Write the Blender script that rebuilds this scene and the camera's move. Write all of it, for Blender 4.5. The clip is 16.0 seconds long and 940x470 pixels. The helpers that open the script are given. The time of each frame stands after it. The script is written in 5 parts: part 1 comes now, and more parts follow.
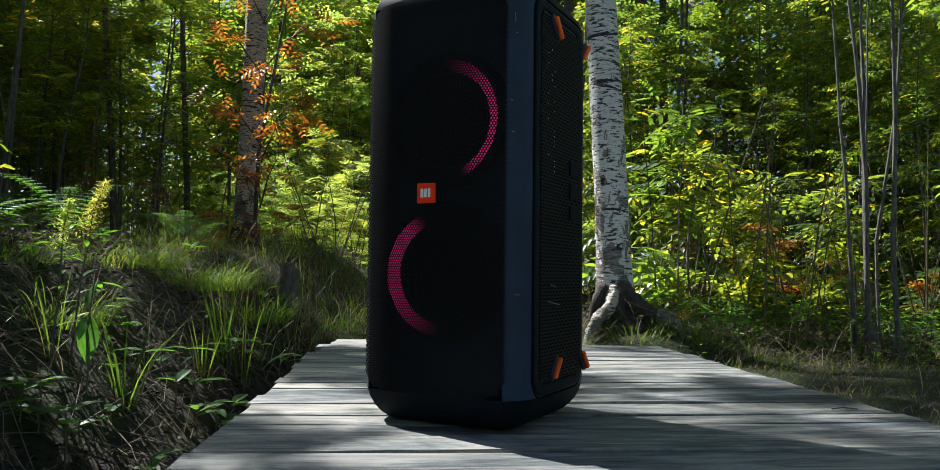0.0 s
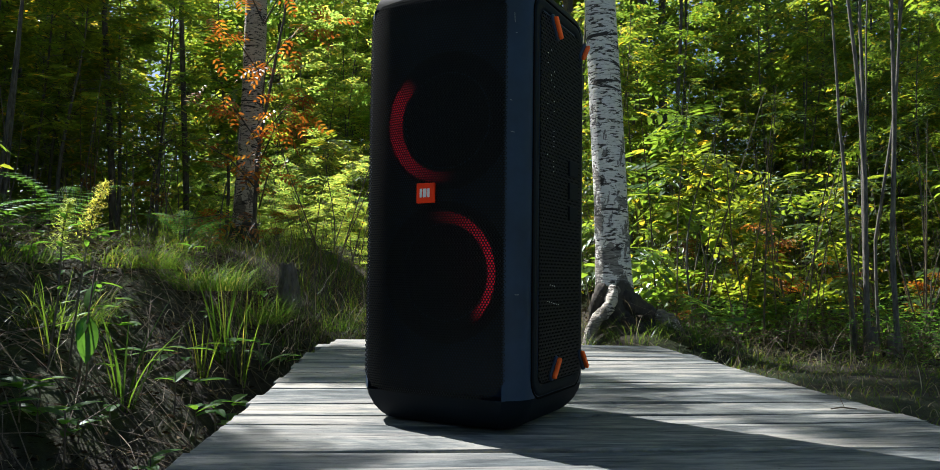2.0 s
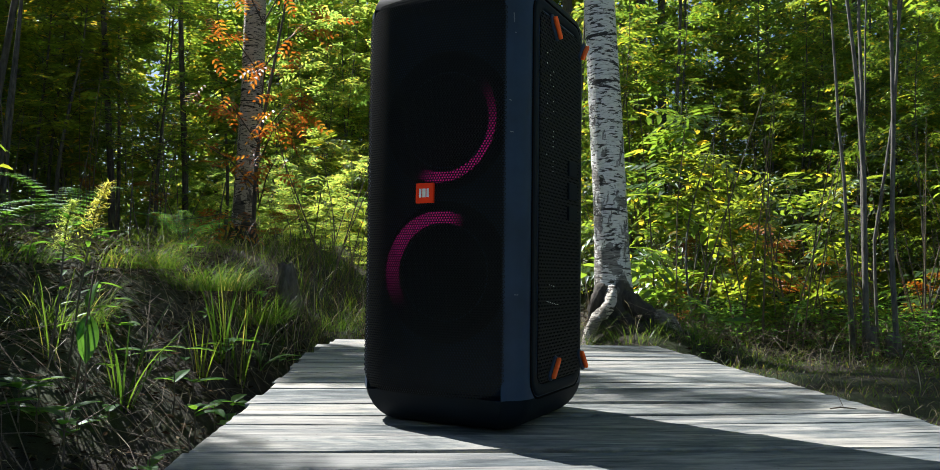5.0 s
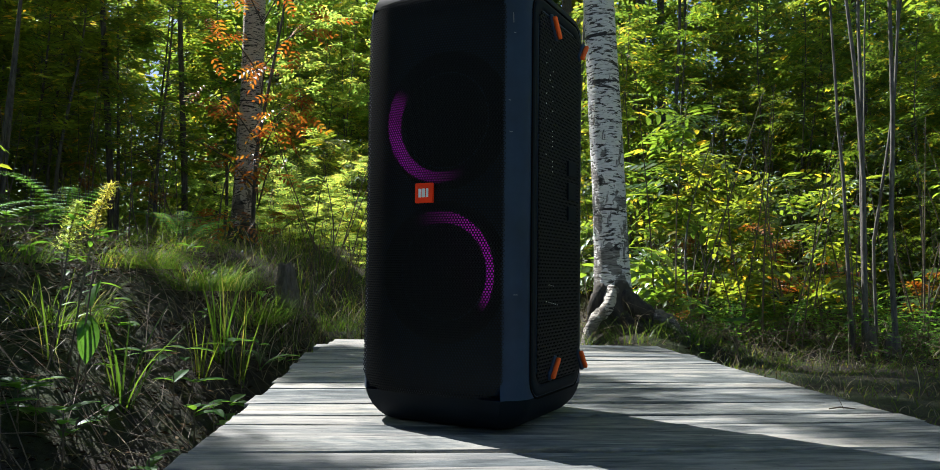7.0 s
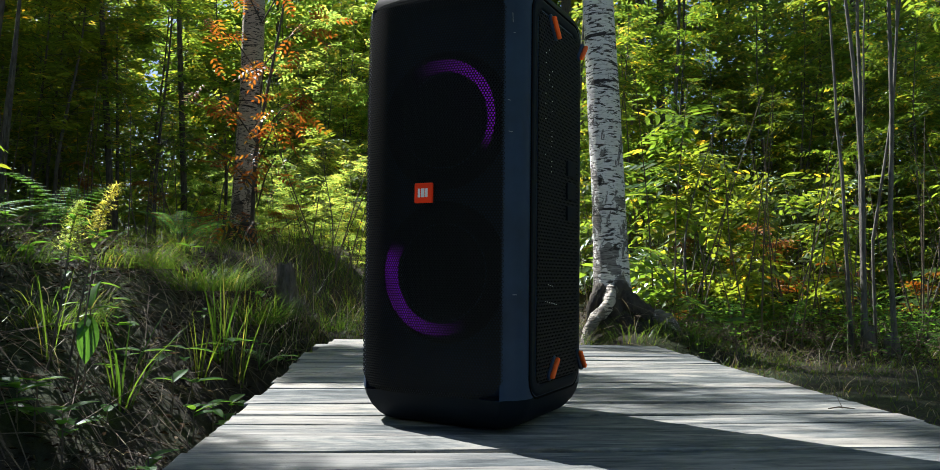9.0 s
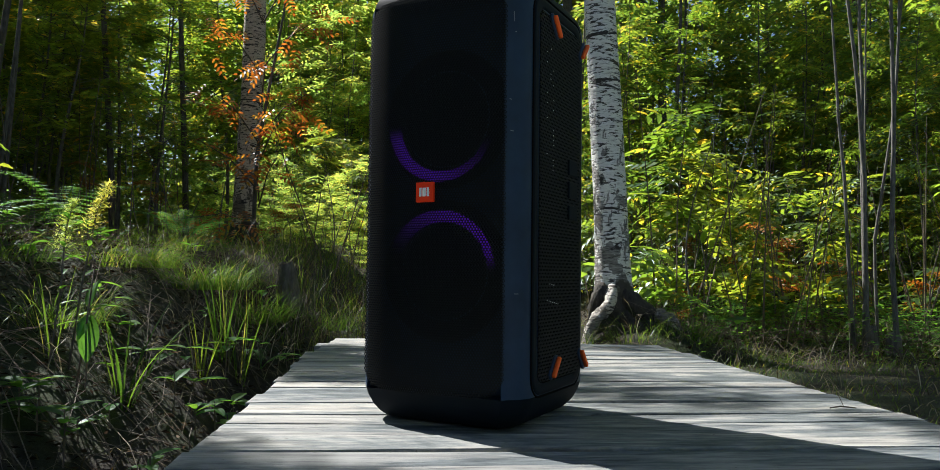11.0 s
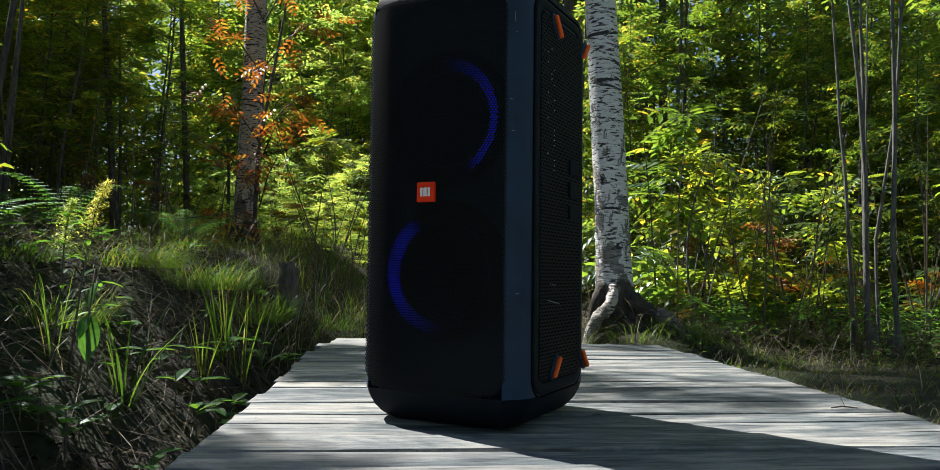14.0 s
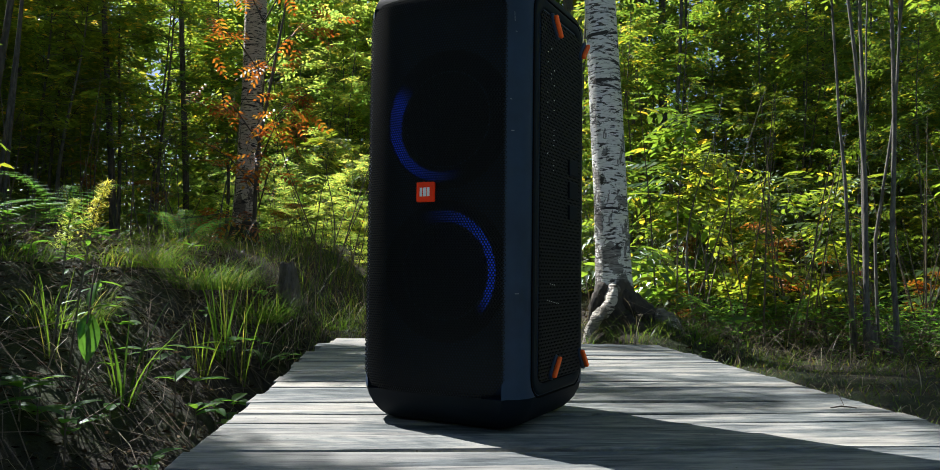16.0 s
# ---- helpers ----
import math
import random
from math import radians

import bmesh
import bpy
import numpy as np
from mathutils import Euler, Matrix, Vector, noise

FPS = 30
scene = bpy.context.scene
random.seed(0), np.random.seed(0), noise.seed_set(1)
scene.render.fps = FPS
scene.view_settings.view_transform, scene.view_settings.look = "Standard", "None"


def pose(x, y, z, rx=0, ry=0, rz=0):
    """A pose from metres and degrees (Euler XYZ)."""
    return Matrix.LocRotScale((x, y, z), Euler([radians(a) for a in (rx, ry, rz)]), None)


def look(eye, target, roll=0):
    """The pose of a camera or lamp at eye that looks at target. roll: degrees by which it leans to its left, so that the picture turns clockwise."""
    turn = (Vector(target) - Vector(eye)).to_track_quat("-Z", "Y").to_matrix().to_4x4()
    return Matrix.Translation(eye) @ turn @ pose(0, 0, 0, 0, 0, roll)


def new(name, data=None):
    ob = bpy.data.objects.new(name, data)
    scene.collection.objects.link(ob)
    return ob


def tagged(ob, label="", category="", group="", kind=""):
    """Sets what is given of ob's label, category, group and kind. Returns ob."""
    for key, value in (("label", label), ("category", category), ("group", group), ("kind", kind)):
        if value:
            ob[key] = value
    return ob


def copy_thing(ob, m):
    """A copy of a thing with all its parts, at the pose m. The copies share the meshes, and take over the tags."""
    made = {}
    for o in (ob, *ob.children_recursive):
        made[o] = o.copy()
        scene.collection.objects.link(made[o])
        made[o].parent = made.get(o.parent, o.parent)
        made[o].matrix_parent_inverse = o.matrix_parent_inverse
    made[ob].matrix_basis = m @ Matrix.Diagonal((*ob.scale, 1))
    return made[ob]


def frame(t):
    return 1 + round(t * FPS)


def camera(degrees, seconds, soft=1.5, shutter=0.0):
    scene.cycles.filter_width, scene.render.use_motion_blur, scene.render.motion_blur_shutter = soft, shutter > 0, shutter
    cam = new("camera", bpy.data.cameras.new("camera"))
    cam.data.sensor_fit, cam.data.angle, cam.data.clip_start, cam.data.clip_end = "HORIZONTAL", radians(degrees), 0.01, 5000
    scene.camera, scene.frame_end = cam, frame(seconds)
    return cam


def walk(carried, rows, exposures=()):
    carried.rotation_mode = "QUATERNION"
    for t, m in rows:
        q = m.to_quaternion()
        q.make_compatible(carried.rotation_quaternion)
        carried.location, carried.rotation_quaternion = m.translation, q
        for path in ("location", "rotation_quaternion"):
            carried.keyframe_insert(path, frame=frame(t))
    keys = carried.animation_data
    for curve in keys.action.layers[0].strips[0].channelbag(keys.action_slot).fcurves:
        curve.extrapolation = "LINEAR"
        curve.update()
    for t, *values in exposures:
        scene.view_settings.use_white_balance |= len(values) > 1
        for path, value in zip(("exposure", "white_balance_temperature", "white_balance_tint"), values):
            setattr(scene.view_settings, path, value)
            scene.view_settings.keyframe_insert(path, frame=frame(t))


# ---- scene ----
cam = camera(64.2, 16.0, soft=0.6)
EYE = Vector((0.0, 0.0, 0.246))


def aim(heading, tilt):
    """A row's pose: heading in degrees to the right of the boardwalk, tilt upwards."""
    h, e = radians(heading), radians(tilt)
    return look(EYE, EYE + Vector((math.sin(h) * math.cos(e), math.cos(h) * math.cos(e), math.sin(e))), 0.75)


walk(cam, [(0.0, aim(4.93, 3.0)), (1.0, aim(4.95, 3.0)), (2.0, aim(4.985, 3.0)), (3.5, aim(5.0, 3.0)),
           (4.2, aim(5.015, 3.0)), (6.5, aim(5.08, 3.0)), (7.5, aim(5.1, 3.0)), (8.5, aim(5.145, 3.0)),
           (9.2, aim(5.13, 2.99)), (11.3, aim(5.015, 2.925)), (12.5, aim(4.99, 2.92)), (13.5, aim(4.955, 2.92)),
           (14.5, aim(4.963, 2.92)), (15.3, aim(5.0, 2.92)), (16.0, aim(4.99, 2.92))],
     exposures=[(0.0, 1.12, 6100, 10), (2.0, 1.16, 6100, 10), (4.0, 1.25, 6100, 10), (7.0, 1.24, 6100, 10), (9.0, 1.21, 6100, 10), (12.5, 1.1, 6100, 10), (16.0, 1.12, 6100, 10)])

# ---- light ----
SUN_WAY = Vector((-0.69, 0.72, 0.0)).normalized()
SUN_EL = radians(46)
world = bpy.data.worlds.new("world")
scene.world = world
world.use_nodes = True
wn = world.node_tree
sky = wn.nodes.new("ShaderNodeTexSky")
sky.sky_type, sky.sun_disc = "NISHITA", False
sky.sun_elevation, sky.sun_rotation = SUN_EL, math.atan2(SUN_WAY.x, SUN_WAY.y)
wn.links.new(sky.outputs[0], wn.nodes["Background"].inputs[0])
wn.nodes["Background"].inputs[1].default_value = 0.050
sun = new("sun", bpy.data.lights.new("sun", "SUN"))
sun.data.energy, sun.data.angle, sun.data.color = 5.0, radians(0.5), (1.0, 0.95, 0.86)
sun.matrix_world = look((SUN_WAY * math.cos(SUN_EL) + Vector((0, 0, math.sin(SUN_EL)))) * 30, (0, 0, 0))


# ---- materials ----
def mat(name):
    m = bpy.data.materials.new(name)
    m.use_nodes = True
    return m, m.node_tree, m.node_tree.nodes["Principled BSDF"]


def node(nt, kind, **props):
    n = nt.nodes.new(kind)
    for key, value in props.items():
        if key == "op":
            n.operation = value
        elif key == "blend":
            n.blend_type = value
        elif key == "data":
            n.data_type = value
    return n


def math_node(nt, op, a, b=None, clamp=False):
    n = node(nt, "ShaderNodeMath", op=op)
    n.use_clamp = clamp
    for i, v in enumerate((a, b)):
        if v is None:
            continue
        if isinstance(v, (int, float)):
            n.inputs[i].default_value = v
        else:
            nt.links.new(v, n.inputs[i])
    return n.outputs[0]


def ramp(nt, fac, stops):
    n = nt.nodes.new("ShaderNodeValToRGB")
    e = n.color_ramp.elements
    while len(e) < len(stops):
        e.new(0.5)
    for el, (p, c) in zip(e, stops):
        el.position, el.color = p, (*c, 1)
    nt.links.new(fac, n.inputs[0])
    return n.outputs[0]


def coords(nt, scale=(1, 1, 1), source="Object", offset_random=False):
    tc = nt.nodes.new("ShaderNodeTexCoord")
    mp = nt.nodes.new("ShaderNodeMapping")
    mp.inputs["Scale"].default_value = scale
    nt.links.new(tc.outputs[source], mp.inputs[0])
    if offset_random:
        oi = nt.nodes.new("ShaderNodeObjectInfo")
        v = node(nt, "ShaderNodeVectorMath", op="SCALE")
        v.inputs[0].default_value = (37.0, 23.0, 11.0)
        nt.links.new(oi.outputs["Random"], v.inputs["Scale"])
        nt.links.new(v.outputs[0], mp.inputs["Location"])
    return mp.outputs[0]


def noise_tex(nt, vec, scale, detail=6, rough=0.6, out=0, distortion=0.0):
    n = nt.nodes.new("ShaderNodeTexNoise")
    n.inputs["Scale"].default_value, n.inputs["Detail"].default_value, n.inputs["Roughness"].default_value = scale, detail, rough
    n.inputs["Distortion"].default_value = distortion
    nt.links.new(vec, n.inputs["Vector"])
    return n.outputs[out]


def mix(nt, fac, a, b, blend="MIX"):
    n = nt.nodes.new("ShaderNodeMix")
    n.data_type, n.blend_type = "RGBA", blend
    for sock, v in ((n.inputs[0], fac), (n.inputs[6], a), (n.inputs[7], b)):
        if isinstance(v, (int, float)):
            sock.default_value = v
        elif isinstance(v, tuple):
            sock.default_value = (*v, 1)
        else:
            nt.links.new(v, sock)
    return n.outputs[2]


def bump(nt, height, strength, distance, bsdf):
    b = nt.nodes.new("ShaderNodeBump")
    b.inputs["Strength"].default_value, b.inputs["Distance"].default_value = strength, distance
    nt.links.new(height, b.inputs["Height"])
    nt.links.new(b.outputs[0], bsdf.inputs["Normal"])


def weathered_wood():
    """Silver-grey softwood: soft grain along the board, dark stains with the blue of shade put in, splits, knots with
    swirls, specks.
    """
    m, nt, p = mat("weathered_wood")
    grain = noise_tex(nt, coords(nt, (2.4, 26.0, 20.0), offset_random=True), 1.0, 7, 0.6, distortion=0.7)
    fine = noise_tex(nt, coords(nt, (7.0, 110.0, 60.0), offset_random=True), 1.0, 5, 0.65, distortion=0.3)
    stain = noise_tex(nt, coords(nt, (2.3, 9.0, 3.0), offset_random=True), 1.0, 8, 0.68, distortion=0.7)
    blotch = noise_tex(nt, coords(nt, (14.0, 40.0, 14.0), offset_random=True), 1.0, 5, 0.7)
    col = ramp(nt, grain, [(0.28, (0.195, 0.187, 0.178)), (0.45, (0.33, 0.317, 0.296)), (0.6, (0.40, 0.386, 0.36)), (0.8, (0.46, 0.445, 0.42))])
    col = mix(nt, 0.9, col, ramp(nt, fine, [(0.32, (0.3, 0.31, 0.33)), (0.45, (0.88, 0.88, 0.88)), (0.62, (1.12, 1.12, 1.1))]), "MULTIPLY")
    stain_shade = math_node(nt, "ADD", math_node(nt, "MULTIPLY", stain, 0.8), math_node(nt, "MULTIPLY", blotch, 0.2))
    side = nt.nodes.new("ShaderNodeSeparateXYZ")       # the stain gets darker towards +x
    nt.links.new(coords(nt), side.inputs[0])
    stain_shade = math_node(nt, "SUBTRACT", stain_shade, math_node(nt, "MULTIPLY", math_node(nt, "MULTIPLY", side.outputs[0], 1.2, True), 0.058))
    # the stain's blue cast puts sky-lit shade into the wood colour
    col = mix(nt, 1.0, col, ramp(nt, stain_shade, [(0.37, (0.20, 0.245, 0.285)), (0.44, (0.48, 0.54, 0.59)), (0.52, (1, 1, 1))]), "MULTIPLY")
    crack = noise_tex(nt, coords(nt, (1.6, 42.0, 20.0), offset_random=True), 1.0, 3, 0.5, distortion=0.3)
    split = ramp(nt, crack, [(0.488, (1, 1, 1)), (0.498, (0.1, 0.09, 0.08)), (0.502, (0.1, 0.09, 0.08)), (0.512, (1, 1, 1))])
    where = ramp(nt, stain, [(0.56, (0, 0, 0)), (0.64, (1, 1, 1))])
    col = mix(nt, where, col, mix(nt, 1.0, col, split, "MULTIPLY"))
    knots = nt.nodes.new("ShaderNodeTexVoronoi")
    knots.inputs["Scale"].default_value = 1.0
    nt.links.new(coords(nt, (2.6, 7.0, 3.0), offset_random=True), knots.inputs["Vector"])
    swirl = math_node(nt, "ADD", knots.outputs["Distance"], math_node(nt, "MULTIPLY", blotch, 0.06))
    col = mix(nt, ramp(nt, swirl, [(0.055, (1, 1, 1)), (0.075, (0, 0, 0)), (0.1, (0, 0, 0)), (0.11, (0.5, 0.5, 0.5)), (0.13, (0, 0, 0))]), col, (0.09, 0.07, 0.055))
    speck = noise_tex(nt, coords(nt, (70.0, 150.0, 90.0), offset_random=True), 1.0, 2, 0.5)
    col = mix(nt, ramp(nt, speck, [(0.72, (0, 0, 0)), (0.75, (1, 1, 1))]), col, (0.09, 0.085, 0.08))
    oi = nt.nodes.new("ShaderNodeObjectInfo")
    tone = ramp(nt, oi.outputs["Random"], [(0.0, (0.70, 0.73, 0.76)), (0.5, (0.93, 0.93, 0.92)), (1.0, (1.1, 1.08, 1.04))])
    col = mix(nt, 1.0, col, tone, "MULTIPLY")
    nt.links.new(col, p.inputs["Base Color"])
    p.inputs["Roughness"].default_value = 0.8
    p.inputs["Specular IOR Level"].default_value = 0.35
    h = math_node(nt, "ADD", math_node(nt, "MULTIPLY", grain, 1.0), math_node(nt, "MULTIPLY", fine, 0.5))
    bump(nt, h, 0.6, 0.004, p)
    return m


def soil():
    m, nt, p = mat("forest_soil")
    v = coords(nt)
    big = noise_tex(nt, v, 1.3, 5)
    small = noise_tex(nt, v, 26.0, 8, 0.7)
    col = ramp(nt, small, [(0.3, (0.015, 0.011, 0.008)), (0.5, (0.03, 0.022, 0.015)), (0.68, (0.06, 0.045, 0.03)), (0.8, (0.12, 0.095, 0.065))])
    moss = ramp(nt, small, [(0.3, (0.012, 0.02, 0.005)), (0.7, (0.04, 0.06, 0.014))])
    fac = ramp(nt, big, [(0.45, (0, 0, 0)), (0.6, (1, 1, 1))])
    nt.links.new(mix(nt, fac, col, moss), p.inputs["Base Color"])
    p.inputs["Roughness"].default_value = 0.95
    bump(nt, small, 1.0, 0.03, p)
    return m


def birch_bark(name, foot=True, tint=(1.0, 1.0, 1.0)):
    """White papery bark: short lenticels, black scar bands, grey cracked plates low down, and, on a trunk, a black crusty foot."""
    m, nt, p = mat(name)
    v = coords(nt)
    lent = noise_tex(nt, coords(nt, (26, 26, 110)), 1.0, 4, 0.6)
    bands = noise_tex(nt, coords(nt, (2.2, 2.2, 13)), 1.0, 9, 0.72, distortion=1.1)
    plates = noise_tex(nt, coords(nt, (15, 15, 7)), 1.0, 7, 0.65, distortion=0.5)
    fine = noise_tex(nt, coords(nt, (34, 34, 210)), 1.0, 4, 0.65)
    white = ramp(nt, fine, [(0.33, (0.5, 0.48, 0.455)), (0.44, (0.8, 0.78, 0.75)), (0.7, (0.9, 0.885, 0.86))])
    col = mix(nt, ramp(nt, lent, [(0.55, (0, 0, 0)), (0.585, (1, 1, 1))]), white, (0.07, 0.062, 0.055))
    sep = nt.nodes.new("ShaderNodeSeparateXYZ")
    nt.links.new(v, sep.inputs[0])
    low = math_node(nt, "MULTIPLY", sep.outputs[2], -1.0)
    grey = ramp(nt, fine, [(0.34, (0.045, 0.042, 0.04)), (0.48, (0.21, 0.195, 0.18)), (0.7, (0.42, 0.4, 0.37))])
    reach = math_node(nt, "ADD", plates, math_node(nt, "MULTIPLY", low, 0.16))
    col = mix(nt, ramp(nt, reach, [(0.455, (0, 0, 0)), (0.475, (1, 1, 1))]), col, grey)
    col = mix(nt, ramp(nt, bands, [(0.56, (0, 0, 0)), (0.59, (1, 1, 1))]), col, (0.035, 0.031, 0.028))
    if foot:
        crust = ramp(nt, plates, [(0.35, (0.012, 0.011, 0.010)), (0.65, (0.075, 0.065, 0.055))])
        edge = math_node(nt, "ADD", low, math_node(nt, "MULTIPLY", plates, 0.22))
        col = mix(nt, ramp(nt, math_node(nt, "ADD", edge, 0.5), [(0.44, (0, 0, 0)), (0.465, (1, 1, 1))]), col, crust)
    nt.links.new(mix(nt, 1.0, col, tint, "MULTIPLY"), p.inputs["Base Color"])
    p.inputs["Roughness"].default_value = 0.75
    h = math_node(nt, "ADD", math_node(nt, "MULTIPLY", bands, -0.8), math_node(nt, "ADD", math_node(nt, "MULTIPLY", lent, -0.5), math_node(nt, "MULTIPLY", plates, 0.8)))
    bump(nt, h, 0.9, 0.014, p)
    return m


def bark(name, dark, light, relief=0.004):
    m, nt, p = mat(name)
    n = noise_tex(nt, coords(nt, (22, 22, 6)), 3.0, 6, 0.65)
    nt.links.new(ramp(nt, n, [(0.3, dark), (0.7, light)]), p.inputs["Base Color"])
    p.inputs["Roughness"].default_value = 0.85
    bump(nt, n, 0.6, relief, p)
    return m


def leaf(name, stops, through_col, share=0.5, gloss=0.06):
    """Thin leaf: diffuse on its face, light coming through, a weak waxy gloss; the tint differs from leaf to leaf."""
    m, nt, p = mat(name)
    nt.nodes.remove(p)
    out = nt.nodes["Material Output"]
    geo = nt.nodes.new("ShaderNodeNewGeometry")
    col = ramp(nt, geo.outputs["Random Per Island"], stops)
    vein = noise_tex(nt, coords(nt), 60.0, 3, 0.6)
    col = mix(nt, 0.5, col, ramp(nt, vein, [(0.3, (0.6, 0.6, 0.6)), (0.7, (1.15, 1.15, 1.1))]), "MULTIPLY")
    oi = nt.nodes.new("ShaderNodeObjectInfo")
    col = mix(nt, 1.0, col, ramp(nt, oi.outputs["Random"], [(0.0, (0.82, 0.95, 0.95)), (0.5, (1.0, 1.0, 1.0)), (1.0, (1.18, 1.03, 0.9))]), "MULTIPLY")
    d, t, g = nt.nodes.new("ShaderNodeBsdfDiffuse"), nt.nodes.new("ShaderNodeBsdfTranslucent"), nt.nodes.new("ShaderNodeBsdfGlossy")
    nt.links.new(col, d.inputs[0])
    nt.links.new(mix(nt, 1.0, col, through_col, "MULTIPLY"), t.inputs[0])
    g.inputs["Roughness"].default_value = 0.38
    g.inputs[0].default_value = (0.8, 0.85, 0.9, 1)
    a, b = nt.nodes.new("ShaderNodeMixShader"), nt.nodes.new("ShaderNodeMixShader")
    a.inputs[0].default_value, b.inputs[0].default_value = share, gloss
    nt.links.new(d.outputs[0], a.inputs[1])
    nt.links.new(t.outputs[0], a.inputs[2])
    nt.links.new(a.outputs[0], b.inputs[1])
    nt.links.new(g.outputs[0], b.inputs[2])
    nt.links.new(b.outputs[0], out.inputs[0])
    return m


def plain(name, col, rough=0.5, metal=0.0, grain=200.0, depth=0.0004, vary=0.25, spec=0.5):
    """Painted, moulded or sheet material with fine relief and slight wear."""
    m, nt, p = mat(name)
    n = noise_tex(nt, coords(nt), grain, 4)
    big = noise_tex(nt, coords(nt), 9.0, 5)
    lo, hi = tuple(c * (1 - vary) for c in col), tuple(c * (1 + vary) for c in col)
    nt.links.new(ramp(nt, big, [(0.35, lo), (0.65, hi)]), p.inputs["Base Color"])
    p.inputs["Metallic"].default_value = metal
    p.inputs["Specular IOR Level"].default_value = spec
    r = math_node(nt, "ADD", math_node(nt, "MULTIPLY", big, 0.25), rough - 0.12)
    nt.links.new(r, p.inputs["Roughness"])
    bump(nt, n, 0.35, depth, p)
    return m


M_WOOD = weathered_wood()
M_SOIL = soil()
M_BIRCH = birch_bark("birch_bark")
M_OLD_BIRCH = birch_bark("lichened_birch_bark", True, (0.62, 0.52, 0.42))
M_ROOT = birch_bark("birch_root_bark", False, (0.66, 0.62, 0.57))
M_CRUST = bark("black_root_crust", (0.008, 0.007, 0.006), (0.07, 0.058, 0.045), 0.02)
M_BARK = bark("sapling_bark", (0.035, 0.03, 0.025), (0.16, 0.14, 0.12))
M_BARK_PALE = bark("alder_bark", (0.04, 0.037, 0.034), (0.2, 0.188, 0.17))
M_TWIG = bark("dry_twig", (0.06, 0.044, 0.032), (0.2, 0.155, 0.115))
GREEN = [(0.0, (0.024, 0.06, 0.013)), (0.4, (0.038, 0.095, 0.018)), (0.88, (0.058, 0.125, 0.022)), (1.0, (0.16, 0.17, 0.024))]
M_FAR = leaf("far_leaf", [(0.0, (0.045, 0.095, 0.022)), (0.7, (0.075, 0.145, 0.03)), (1.0, (0.18, 0.2, 0.035))], (5.7, 3.8, 2.2), 0.58, 0.03)
M_LEAF = leaf("rowan_leaf", GREEN, (9.0, 5.2, 2.1), 0.6, 0.08)
# paler leaf copy: the gap's sunlight is put into its colour
M_GLADE = leaf("sun_tinted_hazel_leaf", [(0.0, (0.06, 0.12, 0.022)), (0.7, (0.1, 0.165, 0.03)), (1.0, (0.2, 0.21, 0.04))], (6.0, 4.7, 4.6), 0.62, 0.03)
M_FERN = leaf("fern_leaf", [(0.0, (0.035, 0.085, 0.02)), (1.0, (0.08, 0.15, 0.03))], (3.0, 3.1, 1.6), 0.58, 0.05)
M_GRASS = leaf("grass_blade", [(0.0, (0.035, 0.075, 0.015)), (0.85, (0.07, 0.12, 0.022)), (1.0, (0.17, 0.16, 0.06))], (3.0, 2.6, 1.2), 0.55, 0.02)
M_DRYGRASS = leaf("dry_grass", [(0.0, (0.07, 0.05, 0.03)), (0.6, (0.17, 0.135, 0.08)), (1.0, (0.42, 0.36, 0.26))], (1.2, 1.1, 0.9), 0.3, 0.02)
M_BROAD = leaf("broad_leaf", [(0.0, (0.03, 0.085, 0.03)), (1.0, (0.07, 0.15, 0.03))], (4.2, 3.8, 1.4), 0.52, 0.03)
M_ORANGE = leaf("autumn_leaf", [(0.0, (0.22, 0.07, 0.015)), (0.6, (0.34, 0.14, 0.025)), (1.0, (0.36, 0.26, 0.04))], (1.5, 1.3, 0.8), 0.55)
M_YELLOW = leaf("yellow_flower", [(0.0, (0.74, 0.70, 0.10)), (1.0, (0.88, 0.88, 0.34))], (1.1, 1.1, 0.9), 0.5, 0.02)
M_LITTER = leaf("leaf_litter", [(0.0, (0.015, 0.010, 0.007)), (0.7, (0.04, 0.027, 0.017)), (0.95, (0.11, 0.075, 0.05)), (1.0, (0.28, 0.22, 0.165))], (1.2, 1.0, 0.8), 0.2, 0.0)
M_SHELL = plain("navy_black_plastic", (0.012, 0.031, 0.068), 0.45, spec=0.25)
# on the base this near-black stands in for shade over navy
M_BASE = plain("black_plastic_and_base_shade", (0.004, 0.008, 0.013), 0.65, spec=0.12)
M_GRILLE = plain("black_steel_mesh", (0.005, 0.0065, 0.0075), 0.6, spec=0.16)
M_INNER = plain("black_baffle", (0.003, 0.003, 0.0033), 0.8, spec=0.04)
M_PAD = plain("orange_rubber", (1.0, 0.15, 0.022), 0.6, vary=0.08, spec=0.2)
M_BADGE = plain("orange_badge", (0.95, 0.05, 0.008), 0.6, vary=0.05, spec=0.15)
M_SCUFF = plain("scuffed_plastic", (0.2, 0.21, 0.23), 0.6, vary=0.2)
M_WHITE = plain("white_print_and_glints", (0.82, 0.82, 0.8), 0.5, vary=0.04)


